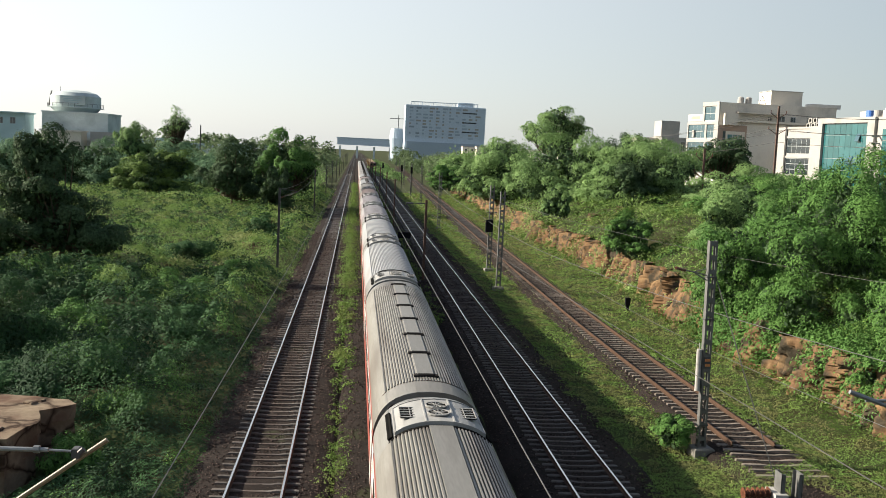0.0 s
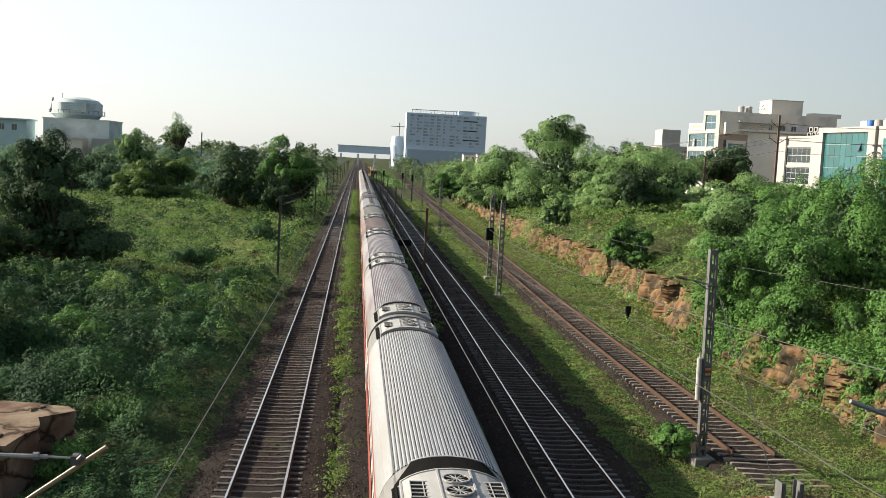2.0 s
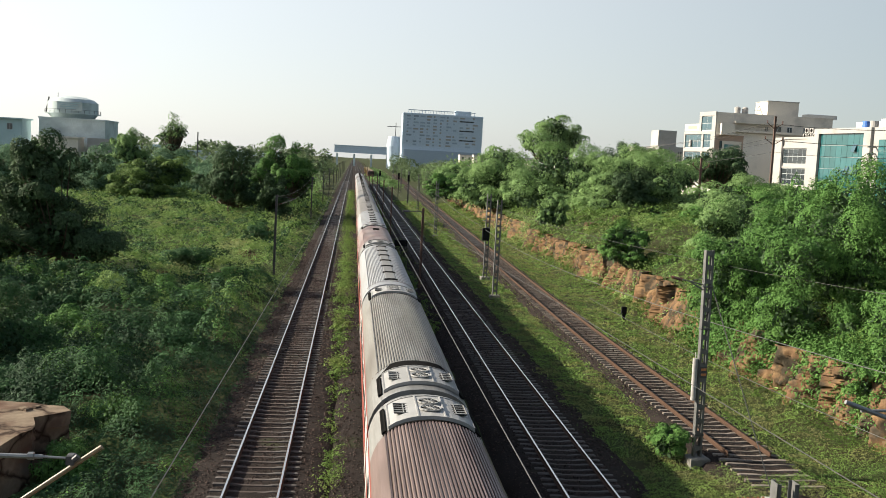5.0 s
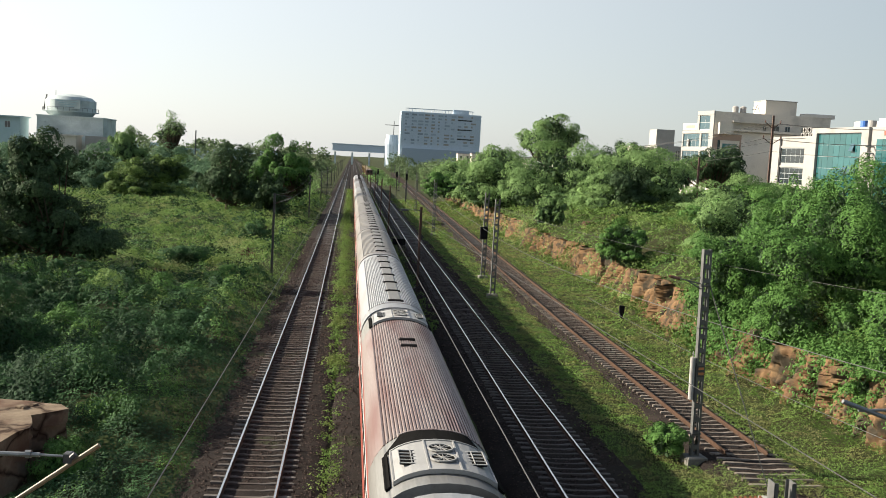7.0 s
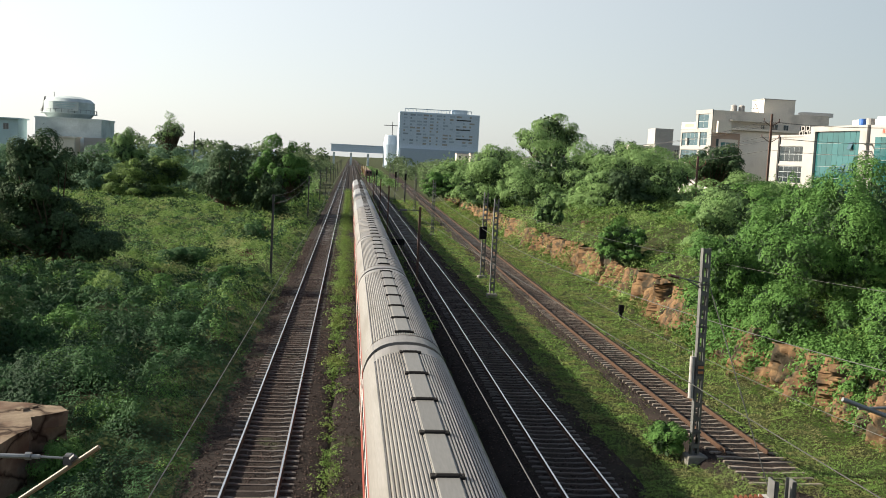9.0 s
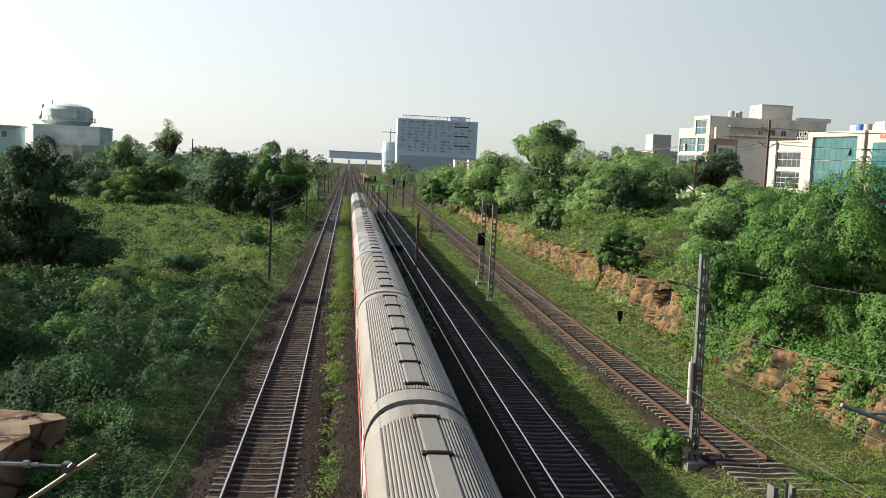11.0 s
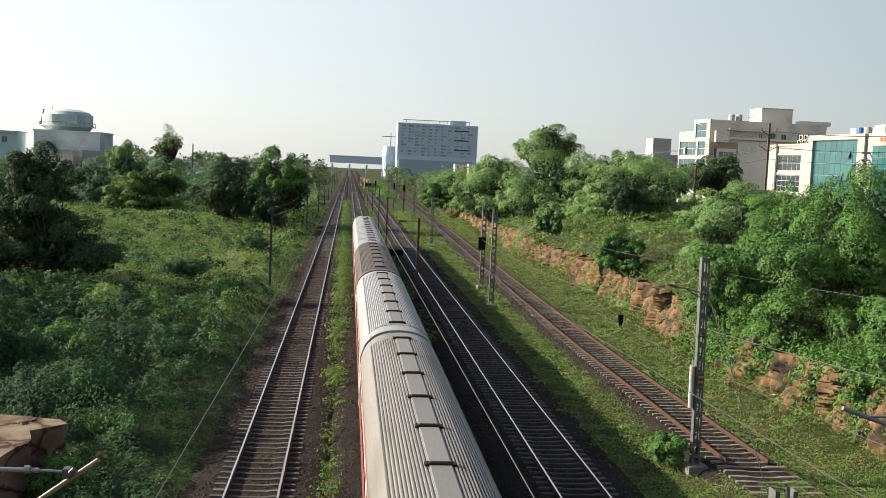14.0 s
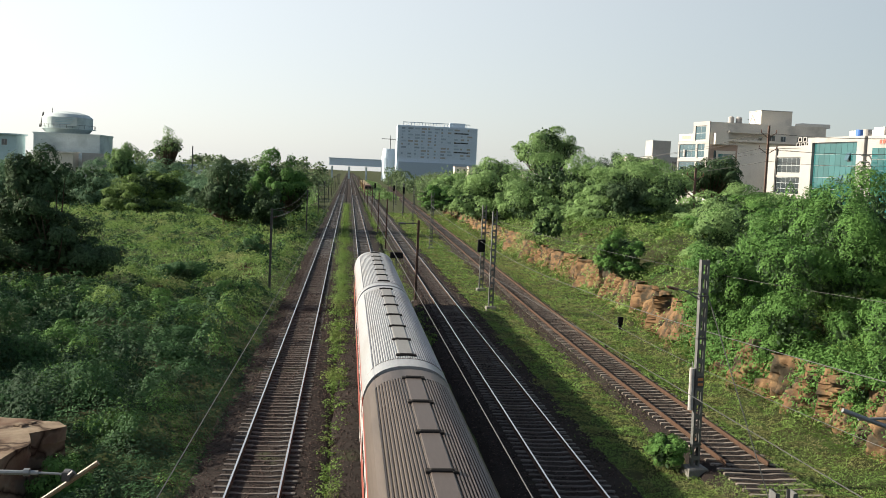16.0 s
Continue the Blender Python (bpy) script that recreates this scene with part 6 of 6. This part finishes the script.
wire("contact_wire", hang((-2.9, 2, 5.45), (-2.7, 87, 5.4), 0.0, 4) + hang((-2.7, 87, 5.4), (-2.9, 160, 5.4), 0, 3)[1:] + [Vector((-2.7, 500, 5.4))], 0.012, M_wire, "thin contact wire above the outer track")
wire("contact_wire", hang((3.0, 2, 6.0), (2.75, 90, 5.9), 0.0, 4) + [Vector((2.4, 500, 5.7))], 0.012, M_wire, "thin contact wire above the train")
wire("contact_wire", hang((8.5, 2, 6.2), (6.6, 86, 5.4), 0.05, 6) + [Vector((8.3, 500, 5.6))], 0.01, M_wire_dark, "thin contact wire above a track")
wire("feeder_wire", hang((17.5, 24, 5.2), (13.5, 62, 4.3), 0.3) + hang((13.5, 62, 4.3), (12.8, 100, 4.6), 0.3)[1:] + hang((12.8, 100, 4.6), (12.2, 146, 6.0), 0.3)[1:], 0.016, M_wire, "sagging grey feeder wire beside the siding")
wire("feeder_wire", hang((17.0, 27, 3.0), (15.0, 60, 2.8), 0.3), 0.012, M_wire, "sagging grey wire beside the siding")
wire("feeder_wire", hang((24.5, 40, 6.0), (14.2, 95, 6.5), 0.6), 0.012, M_wire_dark, "grey wire crossing to the signal mast")
wire("guy_wire", [Vector((14.05, 37, 6.55)), Vector((15.2, 32.9, -0.1))], 0.022, M_wire, "taut guy wire of the mast")
for dx, z in ((-0.1, 6.9), (0.1, 6.2)):
    for y0, y1 in ((87.7, 162.6), (162.6, 224.3), (224.3, 279), (279, 335)):
        wire("feeder_wire", hang((-6.6 + dx, y0, z), (-6.6 + dx, y1, z), 0.7, 6), 0.016, M_wire_dark, "dark wire between the poles")

# tubular cantilever close to the bridge, its mast out of view
ca = thing("cantilever", "grey tubular cantilever with a tan register arm", "cantilever", (0, 0, 0))
M_tube = mat("galvanised_tube", (0.24, 0.245, 0.24), 0.45, 0.5)
M_tubetan = mat("tan_tube", (0.2, 0.15, 0.085), 0.55)
part("top_tube", MB().tube((-7.6, 18, 5.16), (-5.35, 18, 5.14), 0.045).tube((-5.6, 18, 5.15), (-5.5, 18, 5.15), 0.075), M_tube, ca, "grey steel tube")
part("steady_rod", MB().tube((-5.35, 18, 5.14), (-4.85, 18.0, 5.12), 0.025), M_tube, ca, "twisted steady rod")
part("register_arm", MB().tube((-4.31, 18, 5.35), (-5.95, 18, 4.15), 0.045), M_tubetan, ca, "tan tube")
part("clamp", MB().box(-4.92, 17.9, 5.02, -4.78, 18.1, 5.2, bevel=0.02).tube((-4.78, 17.9, 5.12), (-4.7, 17.9, 5.2), 0.05), M_steel_dark, ca, "steel clamp")
part("mast", MB().box(-7.75, 17.9, -0.6, -7.55, 18.1, 7.2), M_steel_dark, ca, "steel mast")
cb = thing("cantilever", "grey tubular cantilever arm by the cutting", "cantilever", (0, 0, 0))
part("top_tube", MB().tube((9.67, 18, 6.62), (11.0, 18, 6.18), 0.045), M_tube, cb, "grey steel tube")
part("lower_tube", MB().tube((10.0, 18, 6.45), (11.2, 18, 6.5), 0.03), M_tube, cb, "grey steel tube")
part("mast", MB().box(11.0, 17.85, -0.6, 11.25, 18.15, 7.4), M_steel_dark, cb, "steel mast")
# head of a mast just under the bridge
hm = thing("lattice_mast", "steel mast head with ribbed brown insulator", "mast", (8.6, 18, -0.5))
a, b = lattice(5.5, 0.42, 0.3)
for m in a:
    part("channel", m, M_steel, hm)
for m in b:
    part("batten", m, M_steel, hm)
part("cap_plate", MB().box(-0.35, -0.25, 5.0, -0.1, 0.25, 5.12), M_white, hm, "pale end plate")
i2 = MB()
insulator(i2, (-0.9, 0, 5.05), (-0.3, 0, 5.08), 0.13, 6)
part("insulator", i2, M_insul, hm, "ribbed brown insulator")


def power_pole(x, y, z, h):
    ob = thing("power_pole", "rust brown power pole with angled cross arms", "pole", (x, y, z))
    part("post", MB().box(-0.13, -0.1, 0, 0.13, 0.1, h), M_steel_rust, ob)
    for zz, w in ((h - 1.0, 1.1), (h - 3.2, 1.25)):
        arm = part("cross_arm", MB().tube((0, 0, zz - 0.8), (-w, 0, zz), 0.06, n=6).tube((0, 0, zz - 0.8), (w, 0, zz), 0.06, n=6), M_steel_rust, ob, "V-shaped cross arm")
        for s in (-1, 1):
            i = MB()
            insulator(i, (s * w, 0, zz), (s * w, 0, zz + 0.4), 0.1, 4)
            part("insulator", i, M_insul, arm)
    return ob


power_pole(58.5, 135, 5.5, 14.0)
power_pole(46.5, 130, 5.0, 8.0)
power_pole(-62.5, 165, -1, 18.0)
pp = thing("power_pole", "slender dark pole in the distant trees", "pole", (-44, 285, -1))
part("post", MB().box(-0.15, -0.1, 0, 0.15, 0.1, 16), M_steel_dark, pp)
for dz, s in ((12.9, -1.1), (12.9, 1.1), (10.7, -1.25), (10.7, 1.25), (9.0, 0)):
    wire("power_line", hang((58.5 + s, 135, 5.5 + dz), (82, 118, 7.5 + dz * 0.9), 0.8, 8), 0.025, M_wire_dark, "sagging dark power line between poles")
    wire("power_line", hang((58.5 + s, 135, 5.5 + dz), (46.5, 165, 5.0 + dz * 0.75), 0.6, 8), 0.025, M_wire_dark, "sagging dark power line between poles")

# flat-topped boulder beside the outer track, in three split layers
def boulder():
    rng = random.Random(4)
    ob = thing("boulder", "flat-topped brown laterite boulder with split layers", "boulder", (-12.5, 34.5, 0))
    ring = [(-4.5, -3.6), (-1.0, -3.4), (1.8, -3.0), (2.3, -1.2), (1.9, 0.2), (2.9, 1.2), (2.4, 1.9), (0.5, 2.6), (-1.5, 2.9), (-4.5, 2.6)]
    for z0, z1, k in ((-1.6, 0.1, 0.93), (0.1, 0.75, 0.97), (0.75, 1.15, 1.0)):
        mb = MB()
        n = len(ring) * 3
        lo, hi = [], []
        for i in range(n):
            a, b = ring[i // 3], ring[(i // 3 + 1) % len(ring)]
            f = (i % 3) / 3
            x, y = a[0] + (b[0] - a[0]) * f, a[1] + (b[1] - a[1]) * f
            jx, jy = rng.uniform(-0.12, 0.12), rng.uniform(-0.12, 0.12)
            lo.append((x * k + jx, y * k + jy, z0))
            hi.append((x * k + jx * 0.5, y * k + jy * 0.5, z1 + 0.09 * x * 0.3 + rng.uniform(-0.04, 0.04)))
        mb.add(lo + hi + [(-0.8, -0.2, z1 - 0.02)], [(i, (i + 1) % n, n + (i + 1) % n, n + i) for i in range(n)] + [(n + i, n + (i + 1) % n, 2 * n) for i in range(n)])
        part("layer", mb, M_boulder, ob)
    for i in range(14):
        x, y = rng.uniform(-4, 1.5), rng.uniform(-2.8, 2.2)
        s = rng.uniform(0.08, 0.25)
        mb = MB().box(-s, -s * 0.7, 0, s, s * 0.7, s * 0.5, bevel=s * 0.2)
        part("stone_chip", mb, M_boulder, ob, at=pose(x, y, 1.12 + 0.027 * x, 0, 0, rng.uniform(0, 180)))


M_boulder = mat("boulder_rock", (0.2, 0.155, 0.11), 0.95, col2=(0.12, 0.085, 0.06), scale=0.9, fine=8, bump=0.8, bump_scale=7, third=(0.1, 0.06, 0.042), third_scale=0.7, third_at=(0.5, 0.7))
add_cracks(M_boulder, 0.45, (1, 1, 2), (0.03, 0.018, 0.012))
boulder()
# concrete edging between the two tracks
ed = thing("cable_trough", "grey concrete cable trough covers beside the track", "cable trough", (0.02, 0, -0.42))
M_trough = mat("weathered_trough", (0.11, 0.095, 0.08), 0.95, col2=(0.06, 0.055, 0.045), scale=1.5)
for i in range(11):
    part("cover", MB().box(-0.13, 0.02, 0, 0.13, 1.0, 0.08, bevel=0.02), M_trough, ed, at=pose(random.Random(i).uniform(-0.04, 0.04), 24 + i * 1.05, random.Random(i + 50).uniform(-0.04, 0.02), 0, 0, random.Random(i + 9).uniform(-3, 3)))

# brown rocks showing through the weeds of the field
M_fieldrock = mat("field_rock", (0.12, 0.075, 0.05), 0.95, col2=(0.07, 0.045, 0.03), scale=1.5, bump=0.6, bump_scale=6)
for k, (x, y, w) in enumerate(((-16.5, 92, 2.2), (-14.2, 90, 1.2), (-10.8, 104, 2.0), (-9.6, 101, 1.3), (-12.0, 140, 2.4), (26.5, 92, 1.2), (29, 118, 2.0), (33, 121, 1.5))):
    rng = random.Random(k)
    z = float(height(x, y))
    rk = thing("field_rock", "low brown rock showing through the weeds", "rock", (x, y, z), "rocks in the weeds")
    n = 9
    lo = [(w * 0.5 * math.cos(2 * math.pi * i / n) * rng.uniform(0.8, 1.1), w * 0.35 * math.sin(2 * math.pi * i / n) * rng.uniform(0.8, 1.1), -0.3) for i in range(n)]
    hi = [(a * 0.82, b * 0.82, 0.55 + rng.uniform(0, 0.2)) for a, b, c in lo]
    part("rock", MB().add(lo + hi + [(0, 0, 0.75)], [(i, (i + 1) % n, n + (i + 1) % n, n + i) for i in range(n)] + [(n + i, n + (i + 1) % n, 2 * n) for i in range(n)]), M_fieldrock, rk)


def motions():
    times = [i * 1.0 for i in range(17)]
    for k, ob in enumerate(coaches):
        walk(ob, [(t, pose(XB, train_rear(t) - PITCH * (k + 0.5), 0)) for t in times])
    for k, ob in enumerate(freight):
        walk(ob, [(t, pose(XC, 503 - 4.7 * t + FREIGHT_AT[k], 0)) for t in (0.0, 8.0, 16.0)])


motions()
